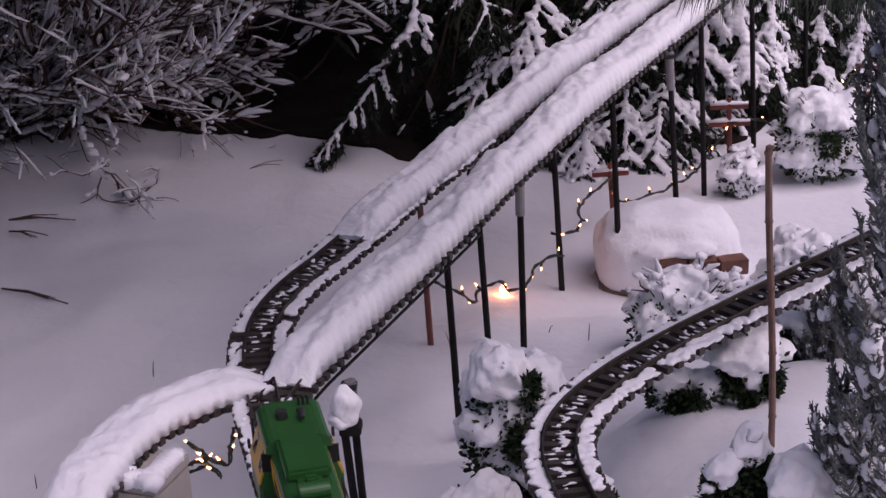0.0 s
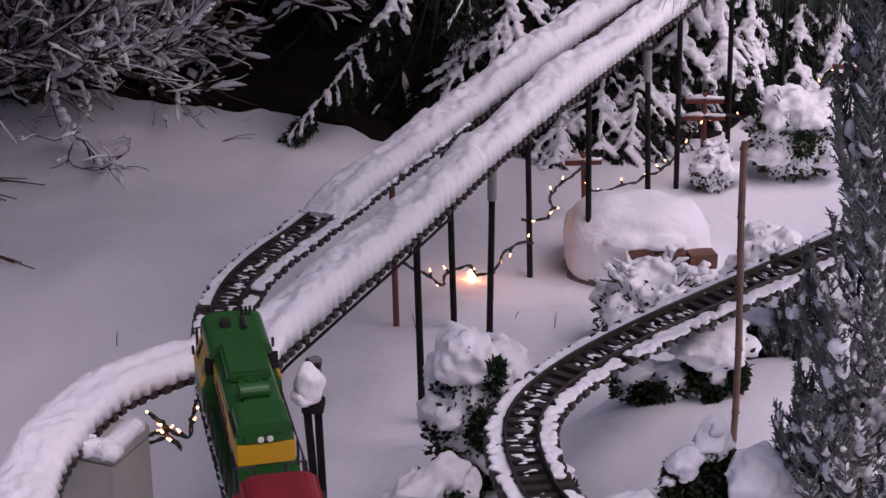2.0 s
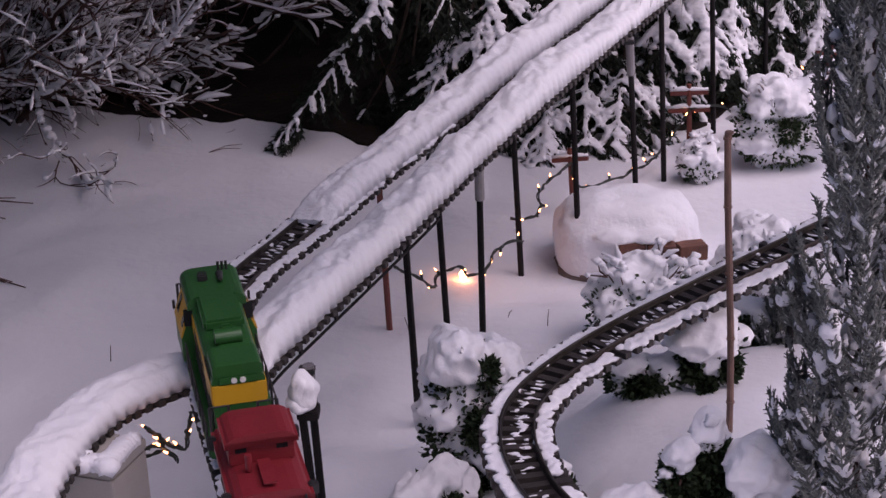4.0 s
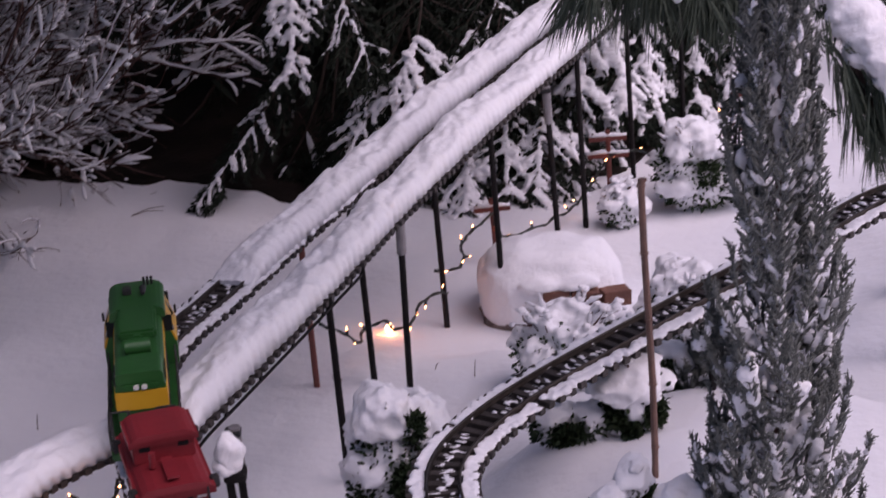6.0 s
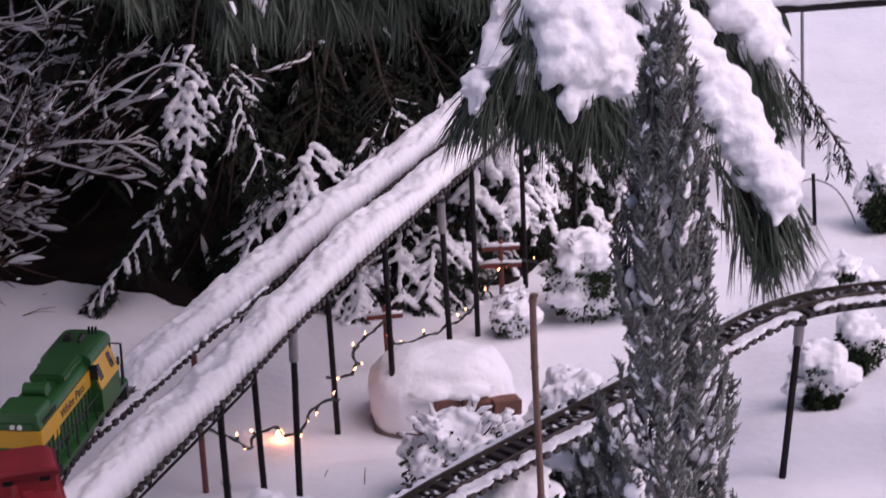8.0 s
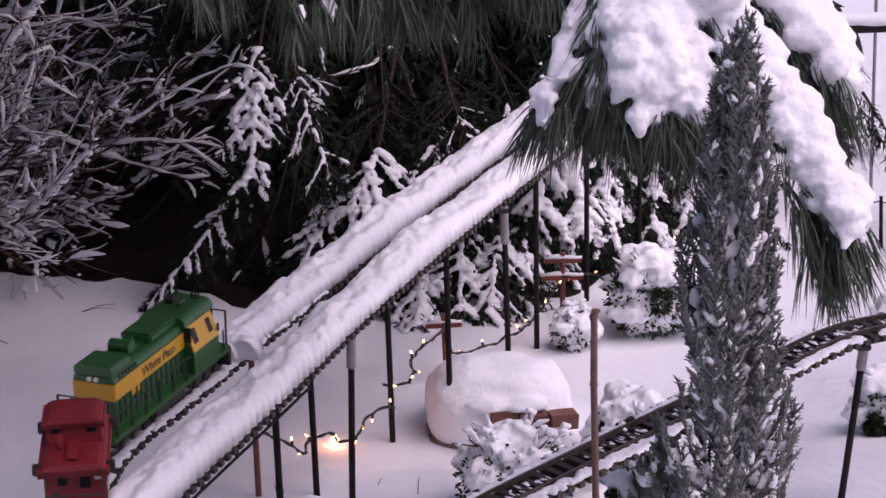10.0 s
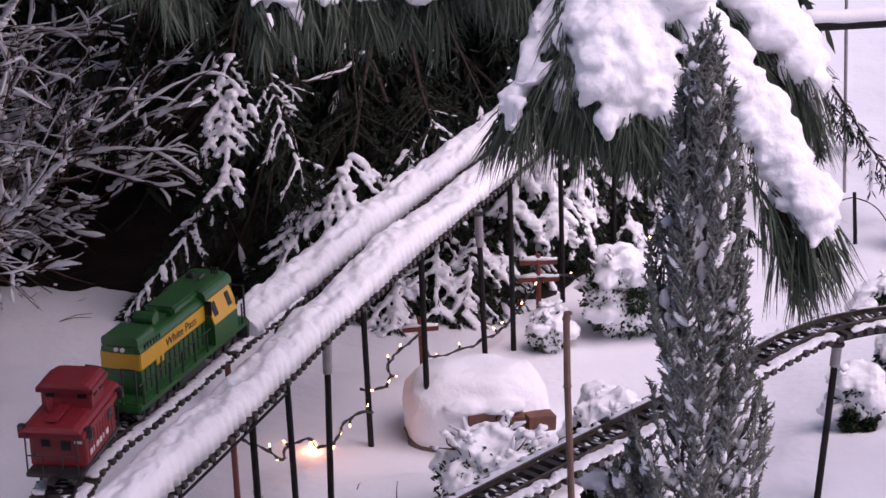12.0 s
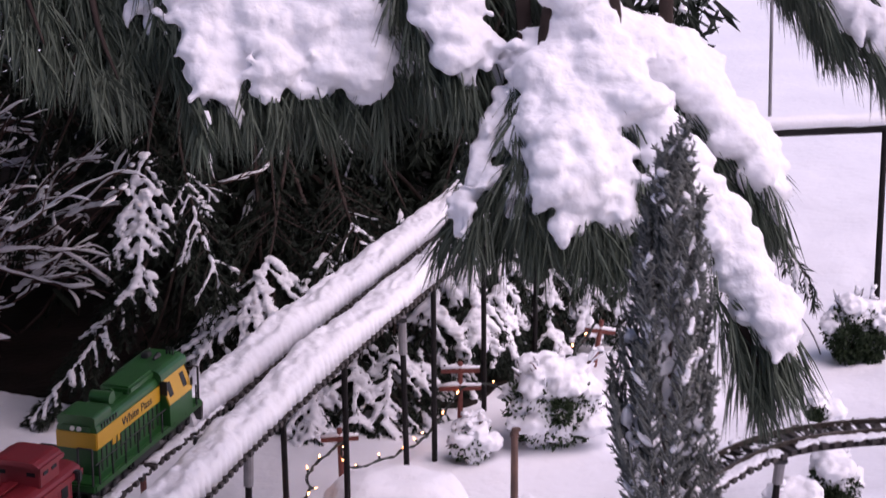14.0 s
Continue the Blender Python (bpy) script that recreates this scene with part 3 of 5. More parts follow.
def ploughed_snow():
    """The first stretch of the ridge, in chunks that the plough pushes off one after another."""
    chunks = []
    random.seed(19)
    s = s_bare
    while s < s_fixed - 0.001:
        length = random.uniform(0.024, 0.036)
        e = min(s + length, s_fixed)
        side = random.choice((-1, 1))
        mid = far_line.at((s + e) / 2)

        def profile(q):
            ends = min(1.0, (q - s_bare) / 0.08 + 0.25)
            h = 0.04 * ends * (1 + 0.3 * noise.noise((q * 3.1, 1.3, 0)) + 0.24 * noise.noise((q * 9, 1.3, 4)))
            out = []
            for k in range(19):
                u = k / 9 - 1
                w = 0.0425 * (1 + 0.05 * noise.noise((q * 14, 1.3, u + 3)) + 0.08 * abs(u) ** 5 * noise.noise((q * 70, 1.3, u * 2 + 7)) + 0.05 * abs(u) ** 9 * math.cos(2 * math.pi * q / PITCH))
                z = max(1 - abs(u) ** 3.4, 0) ** 0.42 * h * (1 + 0.2 * noise.noise((q * 13, u * 1.6, 1.3)) + 0.1 * noise.noise((q * 34, u * 4, 1.3)))
                z += 0.004 * noise.noise((q * 45, u * 3, 1.3)) + 0.003 * noise.noise((q * 85, u * 7, 1.3))
                out.append((u * w, 0.0002 + max(z, 0)))
            return out[::-1]

        me = sweep("snow_chunk", far_line, s, e + 0.0006, 0.005, profile)
        for v in me.vertices:
            v.co -= mid
        ob = link("snow_chunk", me, SNOW)
        tagged(ob, "loose chunk of snow lying on the track", "snow chunk", "snow chunks on the track")
        ob.matrix_world = Matrix.Translation(mid)
        chunks.append((ob, (s + e) / 2, side, mid.copy()))
        s = e
    return chunks


chunks = ploughed_snow()
locomotive, caboose = build_locomotive(), build_caboose()


def on_track(s, reach):
    """The pose of a vehicle whose middle stands at s, its trucks reach apart from there."""
    a, b = far_line.at(s - reach), far_line.at(s + reach)
    d = b - a
    return Matrix.Translation((a + b) / 2 + Vector((0, 0, 0.0085))) @ pose(0, 0, 0, 0, 0, math.degrees(math.atan2(d.y, d.x)))


# seconds and the y that the locomotive's middle has reached
RUN = ((0.0, 2.555), (1.5, 2.715), (3.0, 2.865), (5.0, 3.05), (6.5, 3.206), (7.5, 3.35), (8.0, 3.396), (10.3, 3.584), (11.0, 3.638), (12.5, 3.77), (14.0, 3.872))


def motions():
    rows, behind = [], []
    marks = [(t, far_line.nearest_y(y)) for t, y in RUN]
    times, places = [m[0] for m in marks], [m[1] for m in marks]
    for k in range(29):
        t = k * 0.5
        s = float(np.interp(t, times, places))
        rows.append((t, on_track(s, 0.175)))
        behind.append((t, on_track(s - 0.373, 0.056)))
    walk(locomotive, rows)
    walk(caboose, behind)
    # the plough reaches a chunk, shoves it sideways, and it drops to the ground
    random.seed(41)
    for ob, s, side, mid in chunks:
        rest = Matrix.Translation(mid)
        hit = float(np.interp(s - 0.245, places, times))
        if hit > 13.4:
            walk(ob, [(0, rest), (14, rest)])
            continue
        d = far_line.way(s)
        out = Vector((d.y, -d.x, 0)) * side
        shoved = mid + d * 0.05 + out * 0.06 + UP * 0.006
        low = mid + d * 0.09 + out * random.uniform(0.11, 0.15)
        low.z = ground_height(low.x, low.y) - 0.012
        half = (shoved + low) / 2 + out * 0.01 + UP * 0.06
        tip = random.uniform(20, 50)
        walk(ob, [(0, rest), (hit - 0.1, rest), (hit + 0.15, Matrix.Translation(shoved) @ pose(0, 0, 0, 8, 0, 10 * side)),
                  (hit + 0.3, Matrix.Translation(half) @ pose(0, 0, 0, tip, 10, 20 * side)), (hit + 0.4, Matrix.Translation(low) @ pose(0, 0, 0, tip, 15, 25 * side)), (14, Matrix.Translation(low) @ pose(0, 0, 0, tip, 15, 25 * side))])

# ---- plants ----
def curve_of(points, n):
    """n + 1 places along a smooth curve through the points."""
    pts = [Vector(p) for p in points]
    k = len(pts) - 1
    out = []
    for i in range(n + 1):
        u = i / n * k
        j = min(int(u), k - 1)
        t = u - j
        a, b, c, d = pts[max(j - 1, 0)], pts[j], pts[j + 1], pts[min(j + 2, k)]
        out.append(0.5 * (2 * b + (c - a) * t + (2 * a - 5 * b + 4 * c - d) * t * t + (3 * b - a - 3 * c + d) * t ** 3))
    return out


def jitter(a):
    return Vector((random.uniform(-a, a), random.uniform(-a, a), random.uniform(-a, a)))


def bough(green, snow, wood, points, width, count, needle, thick, cover=0.8, hang=0.5, per=12, stem=0.008, blade=0.0035):
    """A drooping conifer branch: stem, side branchlets with needles, and snow lying on them."""
    path = curve_of(points, count)
    n = len(path)
    wood.tube(path, [stem * (1 - 0.8 * i / (n - 1)) for i in range(n)], 5)
    for i in range(1, n):
        u = i / (n - 1)
        d = (path[i] - path[i - 1]).normalized()
        side = d.cross(UP)
        if side.length < 0.05:
            side = Vector((1, 0, 0))
        side.normalize()
        shape = math.sin(math.pi * min(0.18 + 0.75 * u, 1.0)) ** 0.7
        for sign in (-1, 1) + ((0,) if i == n - 1 else ()):
            w = (d * random.uniform(0.7, 1.15) + side * sign * random.uniform(0.4, 0.85) - UP * hang * random.uniform(0.4, 1.2) + jitter(0.15)).normalized()
            length = width * shape * random.uniform(0.65, 1.15)
            line, p, q = [path[i].copy()], path[i].copy(), w.copy()
            for _ in range(4):
                p = p + q * length / 4
                q = (q - UP * hang * 0.28 + jitter(0.06)).normalized()
                line.append(p.copy())
            for k in range(per):
                v = random.random() * 3.999
                j = int(v)
                c = line[j].lerp(line[j + 1], v - j)
                out = (line[j + 1] - line[j]).normalized()
                green.blade(c, out * 0.7 + jitter(0.75) - UP * 0.25, needle * random.uniform(0.7, 1.2), blade, 0.1)
            if random.random() < cover:
                r = thick * random.uniform(0.55, 1.25)
                first, last = random.choice(((0, 5), (1, 5), (0, 4), (2, 5)))
                raised = [c + UP * r * 0.35 + jitter(r * 0.35) for c in line[first:last]]
                radii = [r * f * random.uniform(0.75, 1.25) for f in (0.7, 1.05, 1.0, 0.8, 0.35)[first:last]]
                radii[0] *= 0.35
                snow.tube(raised, radii, 8, 0.45, 0.15)
                for c in raised[1:]:
                    if random.random() < 0.2:
                        g = r * random.uniform(0.6, 1.1)
                        snow.lump(c + jitter(r * 0.8), g * 1.2, g * 1.2, g * 0.6, 2, 0.4, 2.5)
    i = random.randint(1, 4)
    while i < n - 2:
        j = min(n - 1, i + random.randint(2, 4))
        if random.random() < cover * 0.8:
            r = thick * random.uniform(0.7, 1.15)
            snow.tube([c + UP * r * 0.4 + jitter(r * 0.3) for c in path[i:j + 1]], [r * 0.2] + [r * random.uniform(0.75, 1.35) for _ in path[i + 2:j + 1]] + [r * 0.2], 8, 0.55, 0.22)
        i = j + random.randint(0, 1)


def soft_strip(snow, line, g, start=0.0, stop=1.0):
    """Snow along a twig: an uneven, broken row of soft lumps."""
    total = sum((b - a).length for a, b in zip(line, line[1:]))
    count = max(2, int(total / (g * 0.8)))
    seed = random.uniform(0, 50)
    for i in range(count):
        u = start + (stop - start) * i / count
        v = u * (len(line) - 1.001)
        j = int(v)
        c = line[j].lerp(line[j + 1], v - j)
        r = g * (0.8 + 0.8 * noise.noise((i * 0.45, seed, 0))) * (1.0 if u < 0.75 else 1.6 - 0.9 * u)
        if r > g * 0.42:
            snow.lump(c + UP * r * 0.3 + jitter(r * 0.25), r * 1.25, r * 1.25, r * 0.62, 1, 0.25, 2.0)


def weeping(green, snow, wood, points, reach, fat, hang, cover):
    """A broad hanging spruce bough: branchlets in a flat herringbone, twigs off them, soft snow on top."""
    n = 22
    path = curve_of(points, n)
    wood.tube(path, [0.007 * (1 - 0.8 * i / n) for i in range(n + 1)], 5)

    def needled(line, count, size):
        for _ in range(count):
            v = random.random() * (len(line) - 1.001)
            j = int(v)
            out = (line[j + 1] - line[j]).normalized()
            green.blade(line[j].lerp(line[j + 1], v - j), out * 0.8 + jitter(0.7) - UP * 0.2, size * random.uniform(0.7, 1.2), 0.0042, 0.1)

    needled(path, 200, 0.026)
    soft_strip(snow, path[14:], fat * 0.75)
    for i in range(6, n + 1):
        u = i / n
        d = (path[i] - path[i - 1]).normalized()
        side = d.cross(UP)
        side = side.normalized() if side.length > 0.05 else Vector((1, 0, 0))
        shape = 0.45 + 0.55 * math.sin(math.pi * min(0.05 + 0.75 * u, 1.0))
        for sign in (-1, 1):
            if random.random() < 0.1:
                continue
            w = (d * random.uniform(0.35, 0.95) + side * sign * random.uniform(0.45, 1.15) - UP * hang * random.uniform(0.2, 0.8) + jitter(0.1)).normalized()
            length = reach * 1.35 * shape * random.uniform(0.55, 1.3)
            line, p, q = [path[i].copy()], path[i].copy(), w.copy()
            for _ in range(5):
                p = p + q * length / 5
                q = (q - UP * hang * 0.22 + jitter(0.09)).normalized()
                line.append(p.copy())
            wood.tube(line, [0.0022, 0.002, 0.0017, 0.0014, 0.001, 0.0007], 4)
            needled(line, 44, 0.021)
            laden = random.random() < cover * min(1.0, max(0.0, (u - 0.38) / 0.2))
            if laden:
                soft_strip(snow, line, fat * random.uniform(0.55, 1.05), 0.0, random.uniform(0.7, 1.0))
            for k in (1, 2, 3, 4):
                tw = (q * 0.7 + side * random.choice((-1, 1)) * 0.55 + jitter(0.25) - UP * hang * 0.4).normalized()
                e = line[k] + tw * length * random.uniform(0.2, 0.42)
                twig = [line[k], (line[k] + e) / 2 + UP * 0.003, e]
                needled(twig, 20, 0.018)
                if laden and random.random() < 0.6:
                    soft_strip(snow, twig, fat * random.uniform(0.35, 0.65))


def spruce(x, y, height, reach, seed, low=36, label="tall dark spruce with drooping snow-laden boughs", facing=None, extra=()):
    random.seed(seed)
    z0 = ground_height(x, y)
    root = thing("spruce_tree", label, "tree", "spruces behind the railway", Matrix.Translation((x, y, z0)))
    part("trunk", rod((0, 0, -0.05), (0, 0, height), 0.07, 0.01, 10), BARK, root)
    green, snow, wood, inner = Soup(), Soup(), Soup(), Soup()
    total = low + 14
    for i in range(total):
        h = 0.12 + 1.25 * (i / low) ** 1.1 if i < low else 1.4 + (height - 1.6) * (i - low) / 14
        a = random.uniform(0, 2 * math.pi) if facing is None else radians(random.gauss(facing, 75))
        r = reach * max(0.15, 1 - h / height) * random.uniform(0.75, 1.1)
        d = Vector((math.cos(a), math.sin(a), 0))
        droop = random.uniform(0.3, 0.55) * r
        pts = [Vector((0, 0, h + 0.15)), d * r * 0.4 + UP * (h + 0.16), d * r * 0.75 + UP * (h + 0.02 - droop * 0.35), d * r + UP * max(h - droop, 0.03)]
        load = 0.6 if x + d.x * r > 0.95 else 0.1 if h < 0.42 else 0.03
        bough(green, snow, wood, pts, 0.2 * r / reach + 0.05, 13 if i < low else 7, 0.034, random.uniform(0.007, 0.014), load * random.uniform(0.5, 1.6), random.uniform(0.45, 0.9), 26 if i < low else 9, 0.01, 0.005)
    for pts, width, fat, hang, cover in extra:
        weeping(green, snow, wood, [Vector(p) - Vector((x, y, z0)) for p in pts], width, fat, hang, cover)
    for i in range(int(300 * height / 3)):
        h = random.uniform(0.15, height * 0.9)
        a = random.uniform(0, 2 * math.pi)
        r = reach * 0.62 * max(0.1, 1 - h / height) * random.uniform(0.5, 1)
        d = Vector((math.cos(a), math.sin(a), -0.5))
        p = Vector((0, 0, h + 0.2)) + Vector((d.x, d.y, 0)) * r * 0.2
        inner.tube([p, p + d * r * 0.5, p + d * r], [0.008, 0.006, 0.003], 4)
        for _ in range(26):
            c = p + d * r * random.uniform(0.25, 1.0) + jitter(0.05)
            inner.blade(c, jitter(1) - UP * 0.4, random.uniform(0.06, 0.12), 0.02)
    link("branchwork", wood.mesh("branchwork"), BARK, root)
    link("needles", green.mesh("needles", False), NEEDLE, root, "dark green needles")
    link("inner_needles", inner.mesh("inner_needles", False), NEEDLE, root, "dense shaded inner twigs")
    load = link("snow_load", snow.mesh("snow_load"), SNOW, root, "white snow lying along the boughs")
    if extra:
        merged(load, 0.0034, 0.0035, 0.008, 2)


# each laden bough: its stem, reach of the branchlets, thickness of the snow, droop, share that carries snow
spruce(-0.12, 6.35, 3.6, 1.2, 3, 46, facing=262, extra=(
    (((-0.3, 5.75, 0.78), (-0.33, 5.45, 0.71), (-0.35, 5.28, 0.54), (-0.362, 5.2, 0.36)), 0.085, 0.0115, 0.45, 0.8),
    (((-0.27, 5.75, 0.76), (-0.27, 5.45, 0.66), (-0.23, 5.3, 0.5), (-0.175, 5.22, 0.35)), 0.1, 0.0065, 0.6, 0.5),
    (((-0.3, 5.7, 0.38), (-0.4, 5.4, 0.28), (-0.49, 5.25, 0.18), (-0.62, 5.18, 0.04)), 0.07, 0.008, 0.4, 0.7),
    (((0.0, 5.75, 0.56), (-0.03, 5.45, 0.48), (-0.06, 5.3, 0.37), (-0.13, 5.22, 0.25)), 0.13, 0.0125, 0.35, 0.75),
    (((-0.04, 5.65, 0.42), (-0.12, 5.4, 0.32), (-0.18, 5.28, 0.22), (-0.25, 5.2, 0.12)), 0.1, 0.009, 0.45, 0.6),
    (((0.0, 5.7, 0.52), (0.05, 5.45, 0.43), (0.09, 5.3, 0.36), (0.13, 5.2, 0.27)), 0.12, 0.009, 0.4, 0.5),
    (((0.1, 5.8, 0.58), (0.12, 5.5, 0.51), (0.15, 5.35, 0.44), (0.2, 5.28, 0.36)), 0.12, 0.005, 0.4, 0.3),
    (((-0.12, 5.7, 0.3), (-0.2, 5.5, 0.2), (-0.26, 5.35, 0.12), (-0.3, 5.28, 0.05)), 0.08, 0.006, 0.5, 0.5),
    (((0.0, 5.6, 0.3), (-0.02, 5.4, 0.2), (-0.05, 5.25, 0.12), (-0.07, 5.12, 0.03)), 0.09, 0.01, 0.55, 0.85),
    (((0.1, 5.6, 0.28), (0.07, 5.4, 0.18), (0.05, 5.2, 0.1), (0.035, 5.05, 0.02)), 0.1, 0.012, 0.55, 0.9)))
spruce(0.74, 6.3, 3.2, 0.95, 8, 40, facing=262, extra=(
    (((0.45, 5.9, 0.52), (0.39, 5.6, 0.45), (0.36, 5.4, 0.36), (0.34, 5.28, 0.2)), 0.09, 0.017, 0.7, 0.72),
    (((0.52, 5.9, 0.5), (0.46, 5.6, 0.41), (0.44, 5.4, 0.32), (0.45, 5.28, 0.17)), 0.085, 0.016, 0.7, 0.72),
    (((0.6, 5.9, 0.46), (0.55, 5.65, 0.37), (0.53, 5.5, 0.27), (0.53, 5.38, 0.12)), 0.08, 0.014, 0.7, 0.66),
    (((0.42, 5.8, 0.36), (0.35, 5.5, 0.26), (0.31, 5.3, 0.16), (0.29, 5.15, 0.04)), 0.1, 0.013, 0.6, 0.66),
    (((0.3, 5.7, 0.34), (0.26, 5.4, 0.23), (0.23, 5.2, 0.12), (0.21, 5.08, 0.03)), 0.1, 0.011, 0.55, 0.6),
    (((0.2, 5.7, 0.38), (0.18, 5.45, 0.28), (0.15, 5.25, 0.16), (0.14, 5.08, 0.03)), 0.11, 0.01, 0.5, 0.55),
    (((0.5, 5.8, 0.25), (0.44, 5.55, 0.18), (0.41, 5.4, 0.1), (0.4, 5.28, 0.02)), 0.08, 0.011, 0.6, 0.6),
    (((0.7, 6.2, 0.46), (0.63, 5.9, 0.32), (0.59, 5.75, 0.2), (0.57, 5.62, 0.07)), 0.1, 0.012, 0.55, 0.6),
    (((0.77, 6.2, 0.46), (0.72, 5.9, 0.3), (0.69, 5.75, 0.18), (0.67, 5.62, 0.05)), 0.1, 0.012, 0.55, 0.6),
    (((0.86, 6.2, 0.42), (0.82, 5.9, 0.28), (0.79, 5.75, 0.17), (0.78, 5.64, 0.04)), 0.1, 0.012, 0.55, 0.6),
    (((0.96, 6.2, 0.42), (0.93, 5.95, 0.27), (0.91, 5.8, 0.16), (0.9, 5.7, 0.04)), 0.1, 0.012, 0.55, 0.6)))
spruce(-1.25, 7.1, 3.8, 1.15, 13, 34, facing=270)
spruce(-2.5, 7.0, 3.6, 1.2, 21, 30, facing=285)
# the next four stand unseen at left, added to block light from that side
spruce(-2.9, 4.6, 4.0, 1.15, 23, 24)
spruce(-2.7, 2.6, 4.0, 1.0, 24, 20)
spruce(-2.15, 3.8, 4.2, 0.8, 61, 26)
spruce(-2.3, 5.15, 4.4, 0.75, 62, 26)
spruce(0.25, 7.6, 4.2, 1.2, 34, 26, facing=270)
spruce(-0.65, 8.2, 4.4, 1.3, 55, 22, facing=270)
spruce(-1.9, 8.3, 4.4, 1.3, 56, 20, facing=280)


def shaded_litter():
    """Bare ground under the low boughs, uneven edge; the near-black colour includes shade."""
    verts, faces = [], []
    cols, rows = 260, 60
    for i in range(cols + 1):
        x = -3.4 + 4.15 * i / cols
        # at the left the dark sheet also stands in for shaded snow
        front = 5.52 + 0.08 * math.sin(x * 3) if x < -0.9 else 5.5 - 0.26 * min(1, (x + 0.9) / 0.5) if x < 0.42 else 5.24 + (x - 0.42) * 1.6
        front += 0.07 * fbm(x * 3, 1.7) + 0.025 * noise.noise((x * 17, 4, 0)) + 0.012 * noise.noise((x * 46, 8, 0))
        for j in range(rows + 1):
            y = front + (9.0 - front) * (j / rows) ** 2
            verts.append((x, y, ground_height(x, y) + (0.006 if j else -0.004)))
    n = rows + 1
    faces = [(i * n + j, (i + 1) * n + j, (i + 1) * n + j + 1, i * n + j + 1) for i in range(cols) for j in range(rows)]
    tagged(link("shaded_litter", mesh_of("shaded_litter", verts, faces, True), SHADED_LITTER), "bare ground with needles under the spruces, coloured near-black for deep shade", "ground", kind="structure")


shaded_litter()


def bare_shrub():
    """A twiggy deciduous shrub whose arching stems carry snow."""
    random.seed(5)
    root = thing("bare_shrub", "leafless brown shrub with arching twigs carrying snow", "shrub", m=Matrix.Translation((-1.52, 5.55, 0)))
    wood, snow = Soup(), Soup()

    def branch(p, d, length, r, level):
        n = 20 if level == 0 else 10 if level == 1 else 5
        path, c, w, turn = [p.copy()], p.copy(), d.normalized(), jitter(0.1)
        for _ in range(n):
            c = c + w * length / n
            turn = turn * 0.5 + jitter(0.2 if level else 0.15)
            if random.random() < 0.12:
                turn = jitter(0.42)
            w = (w + turn - UP * (0.008 if level == 0 else 0.0)).normalized()
            path.append(c.copy())
        wood.tube(path, [r * (1 - 0.75 * i / n) for i in range(n + 1)], 5)
        i = random.randint(0, 2)
        while i < n:
            j = min(n, i + random.randint(3, 8))
            seg = path[i:j + 1]
            rise = abs((seg[-1] - seg[0]).normalized().z)
            if random.random() < (1.0 - 0.55 * rise) * (1.0, 0.95, 0.75)[level] and seg[-1].z > 0.03:
                g = (random.uniform(0.002, 0.0065) + 0.55 * r) * (1.25 if level == 0 else 1.1 if level == 1 else 0.75)
                if level == 0:
                    soft_strip(snow, [q + UP * (g * 0.2 + r * 0.6) for q in seg], g * 1.3)
                    i = j + random.randint(0, 2)
                    continue
                snow.tube([q + UP * (g * 0.55 + r * 0.75) for q in seg], [g * f for f in [0.45] + [random.uniform(0.65, 1.4) for _ in seg[2:]] + [0.4]], 7, 0.6, 0.45)
            i = j + random.randint(0, 3)
        if level == 2 and random.random() < 0.55:
            g = random.uniform(0.0028, 0.0062)
            snow.lump(path[random.randint(2, 5)] + UP * g * 0.5, g * 1.3, g * 1.3, g * 0.8, 2, 0.4, 2.3)
        if level < 2:
            for _ in range(10 if level == 0 else 5):
                k = random.randint(2, n - 1)
                d2 = (path[k] - path[k - 1]).normalized() + jitter(0.6)
                branch(path[k], d2, length * random.uniform(0.22, 0.42), max(r * 0.45, 0.0016), level + 1)

    for i in range(135):
        az = radians(random.uniform(-24, 26) if i % 7 else random.uniform(40, 200))
        el = radians(random.uniform(9, 30) if i % 3 == 0 else random.uniform(22, 62))
        base = Vector((random.uniform(-0.75, 0.3), random.uniform(-0.08, 0.4), 0.0))
        base.z = ground_height(base.x - 1.52, base.y + 5.55)
        d = Vector((math.cos(az) * math.cos(el), math.sin(az) * math.cos(el), math.sin(el)))
        branch(base, d, random.uniform(0.55, 0.9) if i % 3 == 0 or i % 5 == 0 else random.uniform(0.75, 1.3), random.uniform(0.009, 0.014) if i % 5 == 0 else random.uniform(0.003, 0.007), 0)
    link("twig_tangle", wood.mesh("twig_tangle"), TWIG, root, "reddish brown bare stems")
    link("snow_load", snow.mesh("snow_load"), SNOW, root, "snow lying on the twigs")


bare_shrub()


